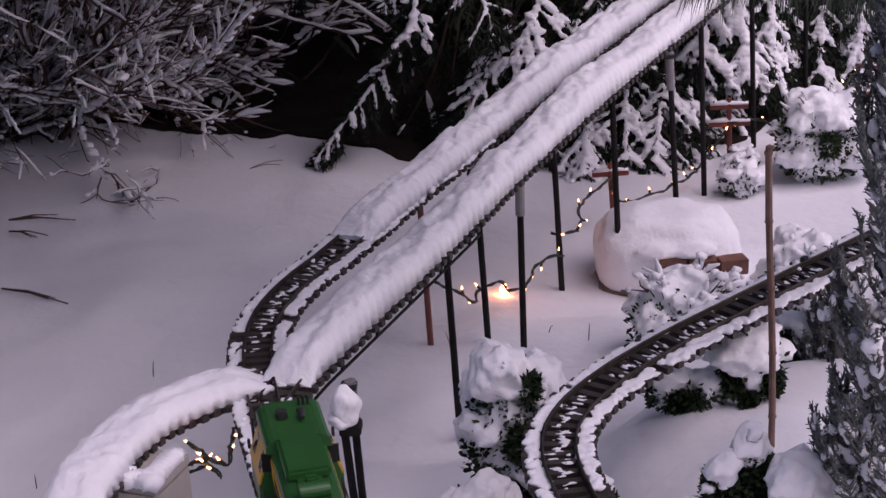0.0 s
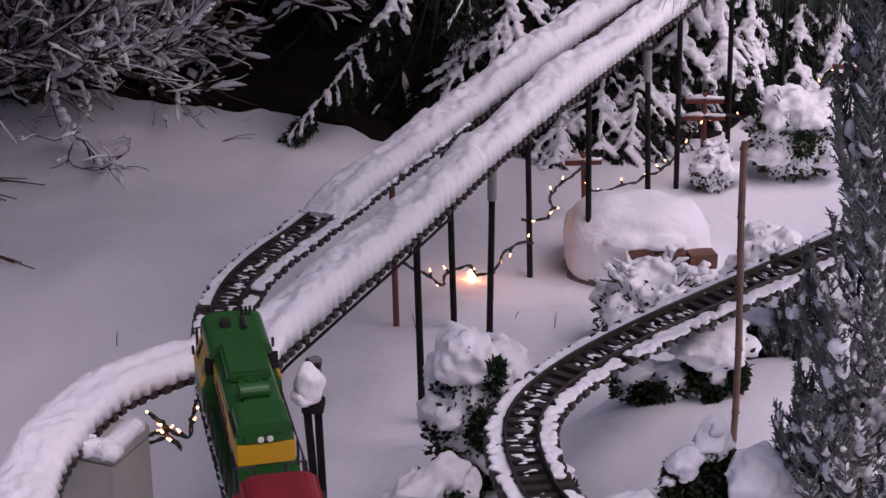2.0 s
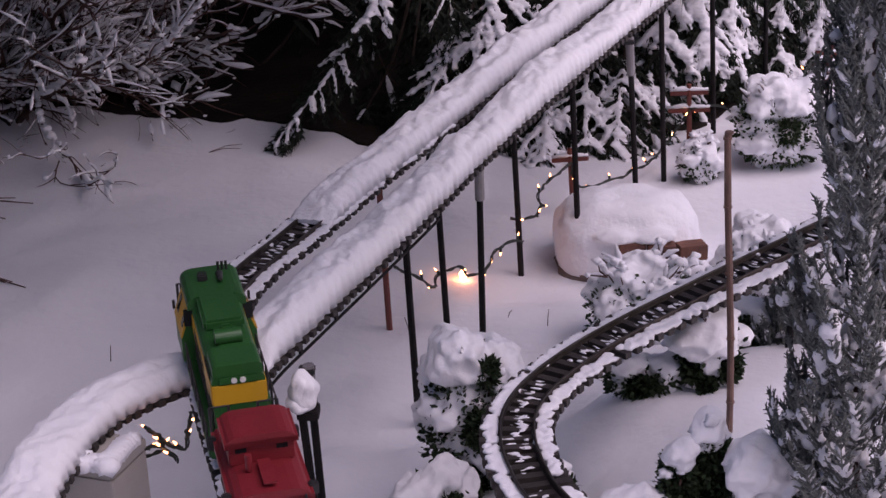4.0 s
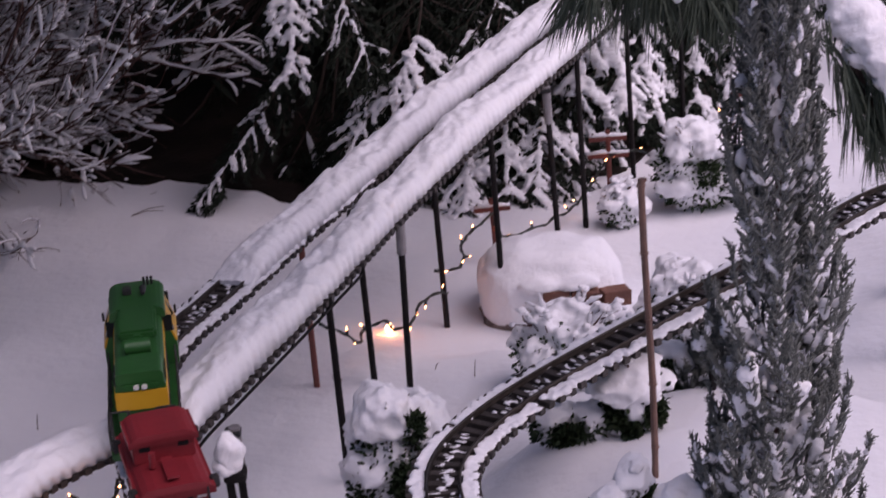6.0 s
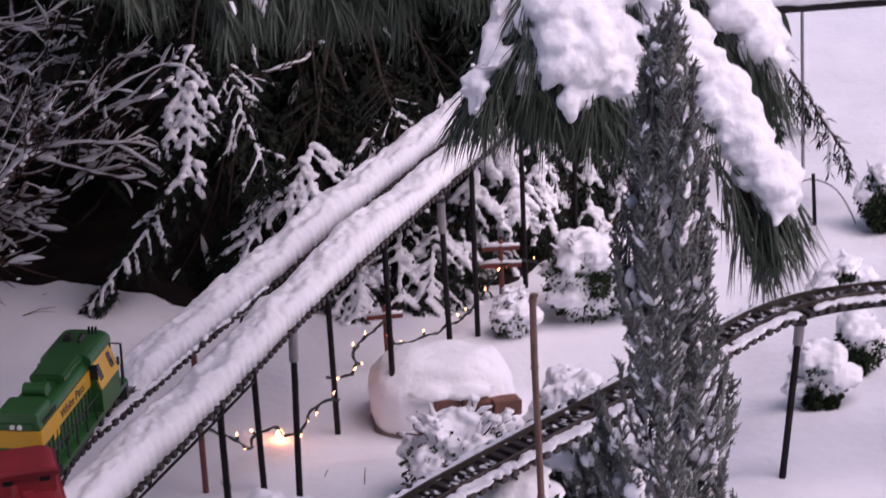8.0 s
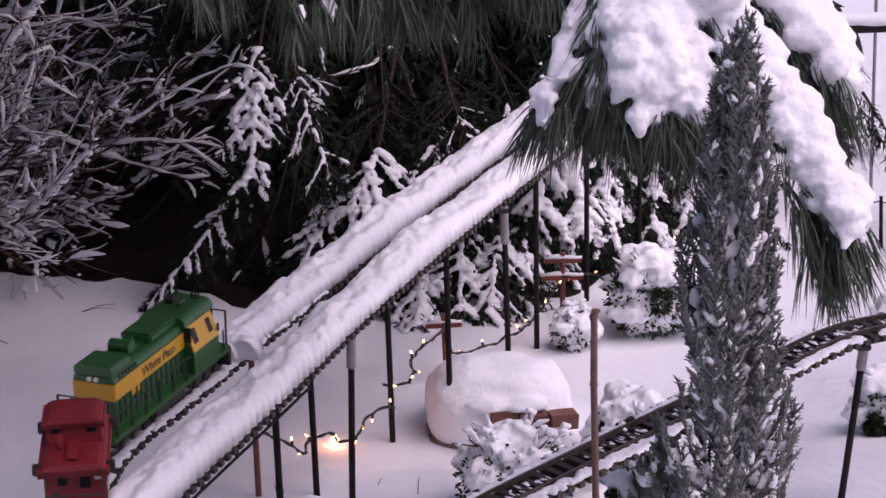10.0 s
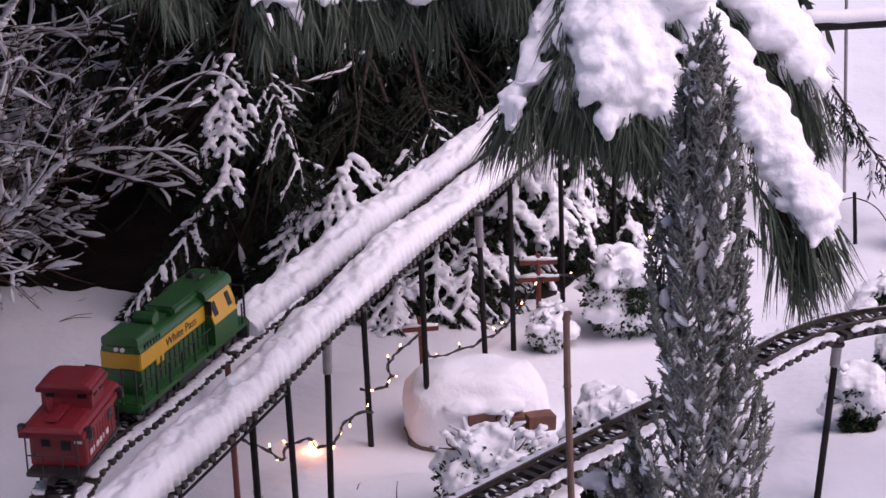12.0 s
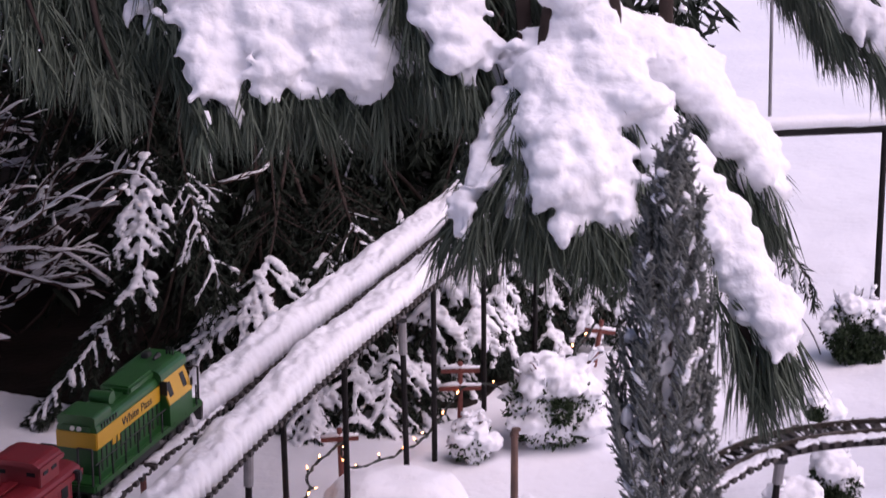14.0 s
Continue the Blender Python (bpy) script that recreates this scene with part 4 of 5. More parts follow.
def pine():
    """The long-needled pine whose limb hangs into view."""
    random.seed(11)
    root = thing("pine_tree", "long-needled pine with boughs bent under thick snow", "tree", m=Matrix.Translation((2.3, 3.4, 0.2)))
    o = Vector((2.3, 3.4, 0.2))
    wood, green, snow = Soup(), Soup(), Soup()
    part("trunk", rod((0, 0, -0.1), (-0.1, 0, 4.2), 0.13, 0.05, 14), BARK, root)
    limb = curve_of([Vector(p) - o for p in ((2.25, 3.4, 1.9), (1.4, 3.3, 1.72), (0.7, 3.15, 1.6), (0.1, 3.2, 1.6), (-0.5, 3.3, 1.55))], 24)
    wood.tube(limb, [0.045 - 0.0012 * i for i in range(25)], 8)
    snow.tube([p + UP * 0.035 for p in limb], [0.04 * random.uniform(0.7, 1.2) for _ in limb], 8, 0.8, 0.15)

    def tuft(c, d, count, length):
        for _ in range(count):
            green.blade(c + jitter(0.006), d + jitter(0.3), length * random.uniform(0.75, 1.15), 0.0026, 0.12)

    def spray(points, width, fat, needles, length=0.085, lift=0.9, hook=True):
        path = curve_of([Vector(p) - o for p in points], 14)
        top = min(limb, key=lambda q: (q - path[0]).length)
        if hook:
            wood.tube([top, (top + path[0]) / 2 + UP * 0.03, path[0]], [0.014, 0.012, 0.009], 6)
        wood.tube(path, [0.009 * (1 - 0.06 * i) for i in range(15)], 6)
        if fat > 0.025:
            snow.tube([q + UP * fat * 0.25 for q in path], [fat * (0.45 if k in (0, 14) else random.uniform(0.5, 0.9)) for k in range(15)], 10, 0.85, 0.15)
        for i, p in enumerate(path):
            d = (path[min(i + 1, 14)] - path[max(i - 1, 0)]).normalized()
            side = d.cross(UP).normalized()
            for _ in range(needles):
                e = p + side * random.uniform(-1, 1) * (width + fat * 0.45) + UP * random.uniform(-0.02 - fat * 0.5, fat * 0.3)
                tuft(e, d * random.uniform(0.4, 1.0) - UP * random.uniform(0.2, 1.0) + side * random.uniform(-0.6, 0.6), 11, length)
            if fat:
                for _ in range(4):
                    g = fat * random.uniform(0.4, 0.95) * (0.7 if i in (0, 14) else 1)
                    e = p + side * random.uniform(-width, width) * 0.75 + UP * (g * 0.4 * lift + random.uniform(0, 0.015))
                    snow.lump(e, g * random.uniform(0.9, 1.3), g * random.uniform(0.9, 1.3), g * random.uniform(0.6, 0.9), 2, 0.16, 1.5)
                for _ in range(2):
                    e = p + side * random.uniform(-width, width) * 1.1
                    w = (d * 0.6 - UP * random.uniform(0.5, 1.0) + jitter(0.3)).normalized()
                    g = fat * random.uniform(0.25, 0.45)
                    reach = random.uniform(0.02, 0.045)
                    snow.tube([e, e + w * reach * 0.4, e + w * reach * 0.75, e + w * reach], [g, g * 1.1, g * 0.7, g * 0.2], 8, 0.9, 0.2)
                for _ in range(4):
                    e = p + side * random.uniform(-width, width) * 1.1 + jitter(0.02) + UP * 0.01
                    g = fat * random.uniform(0.2, 0.4)
                    snow.lump(e, g, g, g * 0.8, 2, 0.35, 2.2)

    spray(((0.36, 3.06, 1.4), (0.41, 3.0, 1.31), (0.49, 2.92, 1.205), (0.553, 2.86, 1.085), (0.61, 2.83, 0.995)), 0.032, 0.042, 7)
    spray(((0.548, 2.85, 1.05), (0.566, 2.835, 1.0), (0.583, 2.82, 0.955)), 0.03, 0.0, 2, 0.08, hook=False)
    spray(((0.335, 3.05, 1.34), (0.337, 2.95, 1.265), (0.345, 2.9, 1.21), (0.35, 2.87, 1.165)), 0.045, 0.038, 9)
    spray(((0.38, 3.0, 1.32), (0.388, 2.94, 1.255), (0.394, 2.9, 1.195), (0.398, 2.88, 1.15)), 0.026, 0.026, 7)
    spray(((0.315, 3.0, 1.32), (0.306, 2.95, 1.265), (0.3, 2.92, 1.21), (0.294, 2.9, 1.17)), 0.028, 0.016, 7)
    spray(((0.303, 3.05, 1.34), (0.269, 3.0, 1.257), (0.245, 2.95, 1.2), (0.205, 2.92, 1.145)), 0.025, 0.016, 6, 0.075)
    spray(((0.499, 3.1, 1.322), (0.547, 3.05, 1.258), (0.587, 3.0, 1.204), (0.62, 3.0, 1.14)), 0.032, 0.037, 6)
    spray(((0.42, 3.0, 1.33), (0.44, 2.97, 1.24), (0.45, 2.95, 1.16)), 0.03, 0.02, 7, 0.1)
    for x, tip, dx, fat in ((-0.34, 1.36, 0.05, 0.0), (-0.25, 1.31, 0.05, 0.0), (-0.19, 1.36, -0.03, 0.012), (-0.12, 1.28, 0.06, 0.022), (-0.03, 1.3, 0.03, 0.024), (0.02, 1.26, 0.02, 0.014), (0.08, 1.3, 0.04, 0.022), (0.14, 1.28, -0.02, 0.016), (0.2, 1.28, 0.02, 0.026)):
        deep = random.uniform(3.0, 3.3)
        spray(((x - dx, deep + 0.1, 1.52), (x - dx * 0.4, deep + 0.05, 1.45), (x, deep, tip + 0.06), (x + dx * 0.5, deep - 0.04, tip)), 0.035, fat, 5, 0.068, 1.6)
    spray(((0.62, 3.3, 1.5), (0.7, 3.3, 1.42), (0.78, 3.3, 1.34), (0.88, 3.3, 1.27)), 0.04, 0.034, 5)
    spray(((0.22, 3.15, 1.5), (0.3, 3.12, 1.44), (0.4, 3.08, 1.375), (0.5, 3.05, 1.295), (0.57, 3.02, 1.225)), 0.036, 0.038, 7)
    spray(((0.18, 3.12, 1.5), (0.2, 3.06, 1.4), (0.23, 3.02, 1.32)), 0.05, 0.03, 7)
    spray(((0.05, 3.15, 1.5), (0.06, 3.1, 1.4), (0.065, 3.05, 1.295)), 0.055, 0.046, 8)
    spray(((-0.1, 3.15, 1.52), (-0.09, 3.1, 1.41), (-0.07, 3.05, 1.3)), 0.05, 0.042, 8)
    spray(((-0.19, 3.2, 1.54), (-0.19, 3.15, 1.46), (-0.18, 3.1, 1.38)), 0.035, 0.018, 7)
    spray(((0.56, 3.4, 1.55), (0.66, 3.4, 1.46), (0.73, 3.4, 1.39), (0.79, 3.4, 1.31)), 0.04, 0.03, 6)
    spray(((0.7, 3.45, 1.52), (0.8, 3.45, 1.42), (0.86, 3.45, 1.33), (0.9, 3.45, 1.24)), 0.035, 0.02, 5)
    link("branchwork", wood.mesh("branchwork"), BARK, root)
    link("needles", green.mesh("needles", False), PINE, root, "long grey-green needles in hanging tufts")
    merged(link("snow_load", snow.mesh("snow_load"), SNOW, root, "thick clumps of snow on the boughs"), 0.004, 0.009, 0.016, 10)
    # boughs above the view, added and placed to shade the ground at left
    shade_crown, load = Soup(), Soup()
    for i in range(140):
        c = Vector((random.uniform(-2.2, 0.1), random.uniform(4.3, 6.3), random.uniform(1.25, 2.1))) - o
        if 20 <= i < 76:
            c = Vector((random.uniform(-1.9, 0.25), random.uniform(3.6, 4.8), random.uniform(1.5, 2.1))) - o
        elif i < 20:
            c = Vector((random.uniform(-2.0, 0.4), random.uniform(2.9, 4.4), random.uniform(1.9, 2.6))) - o
        a = random.uniform(0, 2 * math.pi)
        d = Vector((math.cos(a), math.sin(a), -0.25))
        path = [c - d * 0.3, c, c + d * 0.3]
        shade_crown.tube(path, [0.015, 0.012, 0.006], 5)
        shade_crown.tube([limb[int(random.uniform(19, 24))], c - d * 0.3 + UP * 0.1, c - d * 0.3], [0.02, 0.016, 0.014], 5)
        for k in range(70):
            q = c + d * random.uniform(-0.3, 0.35) + jitter(0.1)
            shade_crown.blade(q, d + jitter(0.8) - UP * 0.3, random.uniform(0.1, 0.16), 0.014)
        for k in range(4):
            q = c + d * random.uniform(-0.28, 0.28) + jitter(0.06) + UP * 0.04
            load.lump(q, 0.12, 0.12, 0.05, 2, 0.25, 1.5)
    link("needles", shade_crown.mesh("needles", False), PINE, root, "unseen upper boughs with long needles, added to shade the ground")
    link("snow_load", load.mesh("snow_load"), SNOW, root, "snow pads on the unseen upper boughs, added to block sky light")


pine()


def arborvitae(x, y, z0, z1, width, count, seed, label):
    """A slim upright conifer of ascending feathery sprays with soft snow caught between them."""
    random.seed(seed)
    root = thing("arborvitae", label, "shrub", "slim upright conifers", Matrix.Translation((x, y, z0)))
    h = z1 - z0
    part("stem", rod((-0.006, 0, -0.05), (0.006, 0, h * 0.93), 0.0085, 0.002, 8), TWIG, root, "reddish brown stem")
    green, snow = Soup(), Soup()
    for i in range(count):
        u = (i + random.random()) / count
        tip_z = h * (0.06 + 0.94 * u)
        rise = min(random.uniform(0.1, 0.19), tip_z + 0.03)
        a = random.uniform(0, 2 * math.pi)
        reach = (width * (1 - u) ** 0.65 + 0.006) * random.uniform(0.5, 1.06)
        d = Vector((math.cos(a), math.sin(a), 0))
        p0 = Vector((-0.006 + 0.012 * u, 0, tip_z - rise))
        path = curve_of([p0, p0 + d * reach * 0.5 + UP * rise * 0.3, p0 + d * reach * 0.85 + UP * rise * 0.66, p0 + d * reach + UP * rise], 13)
        green.tube(path, [0.0019 - 0.0001 * k for k in range(14)], 4)
        fan = (d.cross(UP) + d * random.uniform(-0.7, 0.7)).normalized()
        for k in range(3, 14):
            v = (path[k] - path[k - 1]).normalized()
            for sign in (-1, 1):
                w = (v * 0.9 + fan * sign * random.uniform(0.45, 0.8) + jitter(0.16) + UP * 0.15).normalized()
                length = random.uniform(0.02, 0.034) * (1.0 if k < 10 else 0.6)
                q = path[k] + w * length
                mid = path[k].lerp(q, 0.5) - UP * 0.0012
                green.tube([path[k], mid, q], [0.0014, 0.0017, 0.0008], 4)
                for _ in range(9):
                    c = path[k].lerp(q, random.uniform(0.15, 0.98))
                    e = c + (w * 0.75 + jitter(0.75) + UP * 0.1).normalized() * random.uniform(0.0045, 0.0085)
                    green.tube([c, e], [0.0013, 0.0006], 3)
                if random.random() < 0.1:
                    g = random.uniform(0.0026, 0.004)
                    snow.tube([path[k] + UP * g, mid + UP * g, path[k].lerp(q, 0.85) + UP * g], [g, g * 1.3, g * 0.6], 6)
        for _ in range(6):
            k = random.randint(2, 9)
            g = random.uniform(0.004, 0.009) * (0.65 + 0.5 * (1 - u))
            c = path[k] - d * random.uniform(0.0, 0.01) + jitter(0.004) + UP * g * 0.6
            snow.lump(c, g * 0.95, g * 0.95, g * random.uniform(1.2, 2.0), 2, 0.25, 1.6)
        if random.random() < 0.1:
            g = random.uniform(0.008, 0.014) * (0.5 + 0.6 * (1 - u))
            snow.lump(path[random.randint(8, 12)] + UP * g * 0.4, g * 1.1, g * 1.1, g * 1.1, 2, 0.25, 1.6)
    link("foliage", green.mesh("foliage"), CEDAR, root, "grey-green feathery scale foliage")
    merged(link("snow_load", snow.mesh("snow_load"), SNOW, root, "soft snow caught between the sprays"), 0.0025, 0.003, 0.008, 4)


arborvitae(0.408, 2.55, 0.44, 1.345, 0.115, 210, 4, "tall slim grey-green arborvitae flecked with snow")
arborvitae(0.331, 2.6, 0.42, 0.67, 0.05, 34, 9, "small upright arborvitae tip beside the taller one")
arborvitae(0.41, 3.33, 0.33, 0.50, 0.055, 24, 17, "low grey-green conifer dusted with snow under the track")


def leafy(soup, c, r, count, size=0.012):
    for _ in range(count):
        d = jitter(1)
        if d.length < 1e-3:
            continue
        d.normalize()
        p = Vector(c) + Vector((d.x * r[0], d.y * r[1], d.z * r[2])) * random.uniform(0.55, 1.0)
        soup.blade(p, d + jitter(0.8), size * random.uniform(0.7, 1.3), size * 0.6)


def snow_bush(name, x, y, rx, ry, rz, seed, label, leaves=((0, 0, 0.3, 0.6),), lumps=22, twigs=0, leaf_mat=BOX, size=0.03, base=None, cap=True):
    """A low bush pressed under snow: leaves show in gaps and along the foot."""
    random.seed(seed)
    z0 = ground_height(x, y) if base is None else base
    root = thing(name, label, "bush", "snow-covered bushes", Matrix.Translation((x, y, z0)))
    green, snow, wood, dust = Soup(), Soup(), Soup(), Soup()
    for i in range(7):
        a = i * 0.9 + random.random()
        wood.tube([Vector((0, 0, -0.03)), Vector((math.cos(a) * rx * 0.3, math.sin(a) * ry * 0.3, rz * 0.6)), Vector((math.cos(a) * rx * 0.7, math.sin(a) * ry * 0.7, rz * 0.75))], [0.004, 0.003, 0.0012], 5)
    leaves = [(0.97 * lx / max(1, math.hypot(lx, ly)), 1.02 * ly / max(1, math.hypot(lx, ly)), lz, lr) for lx, ly, lz, lr in leaves]
    for lx, ly, lz, lr in leaves:
        leafy(green, (lx * rx * 0.9, ly * ry * 0.92, lz * rz), (lr * rx * 0.95, lr * ry * 0.9, lr * min(rz, rx * 1.3)), int(1800 * lr), 0.011)
    # leaf tips all over the bush show where the snow cover is thin
    leafy(green, (0, 0, rz * 0.5), (rx * 1.02, ry * 1.02, rz * 0.56), int(2600 * rx * rz / 0.015), 0.011)
    if not cap:
        for k in range(4):
            g = size * random.uniform(0.7, 1.1)
            snow.lump((random.uniform(-0.5, 0.5) * rx, random.uniform(-0.5, 0.5) * ry, rz * random.uniform(0.8, 1.08)), g, g, g * 0.75, 3, 0.25, 2.0)
    if cap:
        for i in range(90):
            a, e, f = random.uniform(0, 2 * math.pi), random.uniform(-0.9, 1.5), random.uniform(0.25, 0.68)
            p = Vector((math.cos(a) * math.cos(e) * rx * f, math.sin(a) * math.cos(e) * ry * f, rz * (0.45 + 0.6 * f * math.sin(e))))
            g = rx * random.uniform(0.22, 0.36)
            if all((p - Vector((lx * rx, ly * ry, lz * rz))).length > lr * rx * 0.9 + g * 0.75 for lx, ly, lz, lr in leaves):
                snow.lump(p, g, g, min(g, rz * 0.5), 3, 0.2, 1.8)
    for i in range(lumps):
        a, e = random.uniform(0, 2 * math.pi), random.uniform(0.0, 1.3)
        p = Vector((math.cos(a) * math.cos(e) * rx * 0.85, math.sin(a) * math.cos(e) * ry * 0.85, rz * (0.35 + 0.75 * math.sin(e))))
        near = any((p - Vector((lx * rx, ly * ry, lz * rz))).length < lr * rx * 1.05 + size * 0.7 for lx, ly, lz, lr in leaves)
        if near:
            continue
        g = size * random.uniform(0.6, 1.25)
        snow.lump(p, g * random.uniform(0.9, 1.4), g * random.uniform(0.9, 1.4), g * 0.8, 3, 0.28, 2.0)
    for i in range(twigs):
        a = random.uniform(0, 2 * math.pi)
        p = Vector((math.cos(a) * rx * random.uniform(0.2, 0.8), math.sin(a) * ry * 0.5, rz * random.uniform(0.7, 1.1)))
        d = Vector((math.cos(a) * 0.6, -0.2, random.uniform(0.5, 1.0))).normalized()
        for k in range(3):
            q = p + (d + jitter(0.5)).normalized() * rx * random.uniform(0.25, 0.55)
            wood.tube([p, (p + q) / 2 + jitter(0.006), q], [0.0022, 0.0017, 0.001], 4)
            g = random.uniform(0.004, 0.008)
            dust.tube([(p * 0.8 + q * 0.2) + UP * g * 0.4, (p + q) / 2 + UP * g, q + UP * g * 0.5], [g * 0.3, g * 0.9, g * 0.3], 7, 0.9, 0.25)
            if random.random() < 0.6:
                dust.lump(q, g * 1.2, g * 1.2, g, 2, 0.35)
    link("twig_tangle", wood.mesh("twig_tangle"), TWIG, root)
    if dust.v:
        link("snow_load", dust.mesh("snow_load"), SNOW, root, "snow on the twigs")
    link("leaves", green.mesh("leaves", False), leaf_mat, root, "small dark green leaves")
    merged(link("snow_load", snow.mesh("snow_load"), SNOW, root, "rounded snow cover"), 0.004, 0.007, 0.016, 6)


snow_bush("boxwood_bush", -0.092, 3.07, 0.08, 0.085, 0.25, 1, "tall boxwood bush under snow beside the curved track", ((0.2, -0.9, 0.6, 0.3), (-0.25, -0.95, 0.2, 0.42), (0.4, -0.6, 0.95, 0.2)), 26, 3, size=0.032, base=0.22)
snow_bush("boxwood_bush", -0.15, 2.95, 0.05, 0.045, 0.08, 2, "low boxwood bush at the foot of a taller one", ((0.5, -1.0, 0.4, 0.6),), 10, base=0.24)
snow_bush("boxwood_sprig", 0.232, 2.62, 0.026, 0.026, 0.13, 3, "upright boxwood sprig with a cap of snow", ((0, 0, 0.35, 1.0), (0, 0, 0.75, 0.8)), 6, 2, size=0.018, cap=False)
snow_bush("boxwood_sprig", 0.186, 2.6, 0.026, 0.026, 0.12, 4, "short boxwood sprig half buried in snow", ((0.3, 0, 0.4, 0.8), (-0.2, 0, 0.85, 0.5)), 9, 2, size=0.02, cap=False)
snow_bush("snow_mound", 0.142, 2.58, 0.035, 0.035, 0.06, 5, "small bush buried under a mound of snow", ((0.2, -0.8, 0.2, 0.3),), 6)
snow_bush("snow_mound", 0.29, 2.6, 0.045, 0.05, 0.09, 6, "small bush buried under a mound of snow", ((0.2, -0.8, 0.0, 0.2),), 8)
snow_bush("boxwood_bush", 0.268, 3.1, 0.055, 0.05, 0.1, 7, "dark boxwood bush with snow lumps below the track", ((-0.55, -0.7, 0.4, 0.28), (0.6, -0.6, 0.35, 0.26), (-0.1, -0.8, 0.1, 0.22)), 26, 3, size=0.026)
snow_bush("boxwood_bush", 0.165, 3.08, 0.06, 0.03, 0.05, 8, "flat dark bush in the shade of the track", ((0, -0.4, 0.3, 0.36),), 12, 0, size=0.024)
snow_bush("boxwood_bush", 0.352, 3.35, 0.05, 0.04, 0.08, 9, "dark bush hidden behind the track", ((0, 0, 0.5, 0.6),), 6, 0, size=0.02, cap=False)
snow_bush("boxwood_bush", 0.03, 2.83, 0.03, 0.03, 0.1, 18, "sparse boxwood sprig inside the track curve", ((0, -0.3, 0.4, 0.7),), 6, 2, size=0.018, cap=False)
snow_bush("round_shrub", 0.225, 3.95, 0.12, 0.1, 0.15, 10, "rounded shrub buried in snow with one dark gap", ((0.62, -0.75, 0.6, 0.3), (-0.45, -0.95, 0.15, 0.18), (0.2, -1.0, 0.1, 0.12)), 30, 16, size=0.028)
snow_bush("snow_mound", 0.47, 4.15, 0.085, 0.09, 0.13, 11, "low shrub hidden under a mound of snow", ((-0.85, -0.3, 0.6, 0.15),), 16, 3)
snow_bush("round_shrub", 0.6, 5.0, 0.115, 0.1, 0.18, 12, "round evergreen shrub under lumpy snow", ((0.1, -0.85, 0.6, 0.24), (0.5, -0.7, 0.3, 0.1)), 44, 5, size=0.032)
snow_bush("twiggy_shrub", 0.402, 4.92, 0.05, 0.05, 0.09, 14, "little twiggy shrub coated with snow", ((0, 0, 0.2, 0.2),), 12, 14, size=0.02)
snow_bush("boxwood_bush", 1.2, 4.95, 0.05, 0.05, 0.08, 15, "small bush almost covered with snow", ((0, -0.85, 0.5, 0.4),), 12, 2)
snow_bush("boxwood_bush", 0.94, 4.02, 0.05, 0.05, 0.11, 16, "boxwood bush with dark leaves under the snow", ((-0.5, -0.7, 0.3, 0.35), (0.3, -0.8, 0.2, 0.25)), 18, 2, size=0.026)
snow_bush("boxwood_bush", 1.06, 4.2, 0.05, 0.05, 0.1, 17, "boxwood bush with dark leaves under the snow", ((-0.3, -0.8, 0.3, 0.5),), 16, 2, size=0.026)
snow_bush("round_shrub", 1.47, 5.55, 0.09, 0.08, 0.14, 19, "leafy shrub dotted with snow on the open lawn", ((-0.4, -0.7, 0.4, 0.5), (0.4, -0.7, 0.3, 0.4)), 22, 6, size=0.026)

# ---- garden things ----
def stone_planter():
    """A low stone ledge with bricks, buried under a dome of snow."""
    root = thing("stone_planter", "low stone and brick planter under a dome of snow", "planter", m=Matrix.Translation((0.215, 4.5, -0.02)))
    random.seed(31)
    soup = Soup()
    soup.lump((-0.02, -0.01, 0.0), 0.142, 0.108, 0.03, 4, 0.12, 1.5)
    link("stone", soup.mesh("stone"), material("field_stone", (0.14, 0.11, 0.1), (0.22, 0.19, 0.17), 14, 0.85, 0.7, 80), root, "rough grey-brown stone")
    for i, (x, y, w, a) in enumerate(((0.0, -0.12, 0.055, 4), (0.062, -0.122, 0.06, 2), (0.126, -0.112, 0.062, 16))):
        part("brick", box(-w / 2, w / 2, -0.02, 0.02, -0.017, 0.017, 0.0015), BRICK, root, m=pose(x, y, 0.08 - 0.006 * i, 0, 3, a))
    snow = Soup()
    verts, faces = ball(5)

    def squared(v):
        return math.copysign(abs(v) ** 0.72, v)

    for p in verts:
        g = 1 + 0.07 * noise.noise(p * 1.4) + 0.03 * noise.noise(p * 4.1)
        snow.v.append(Vector((0.162 * squared(p.x) * g, 0.12 * squared(p.y) * g, 0.05 + 0.115 * squared(p.z) * g * (1 + 0.09 * noise.noise(p * 3.0)) - 0.01 * p.x)))
    snow.f += faces
    for x, z in ((-0.03, 0.106), (0.045, 0.106), (0.02, 0.042)):
        snow.lump((x, -0.118, z), 0.05, 0.026, 0.014, 3, 0.2, 1.6)
    merged(link("snow_load", snow.mesh("snow_load"), SNOW, root, "smooth thick dome of snow"), 0.005, 0.004, 0.02, 5)


stone_planter()


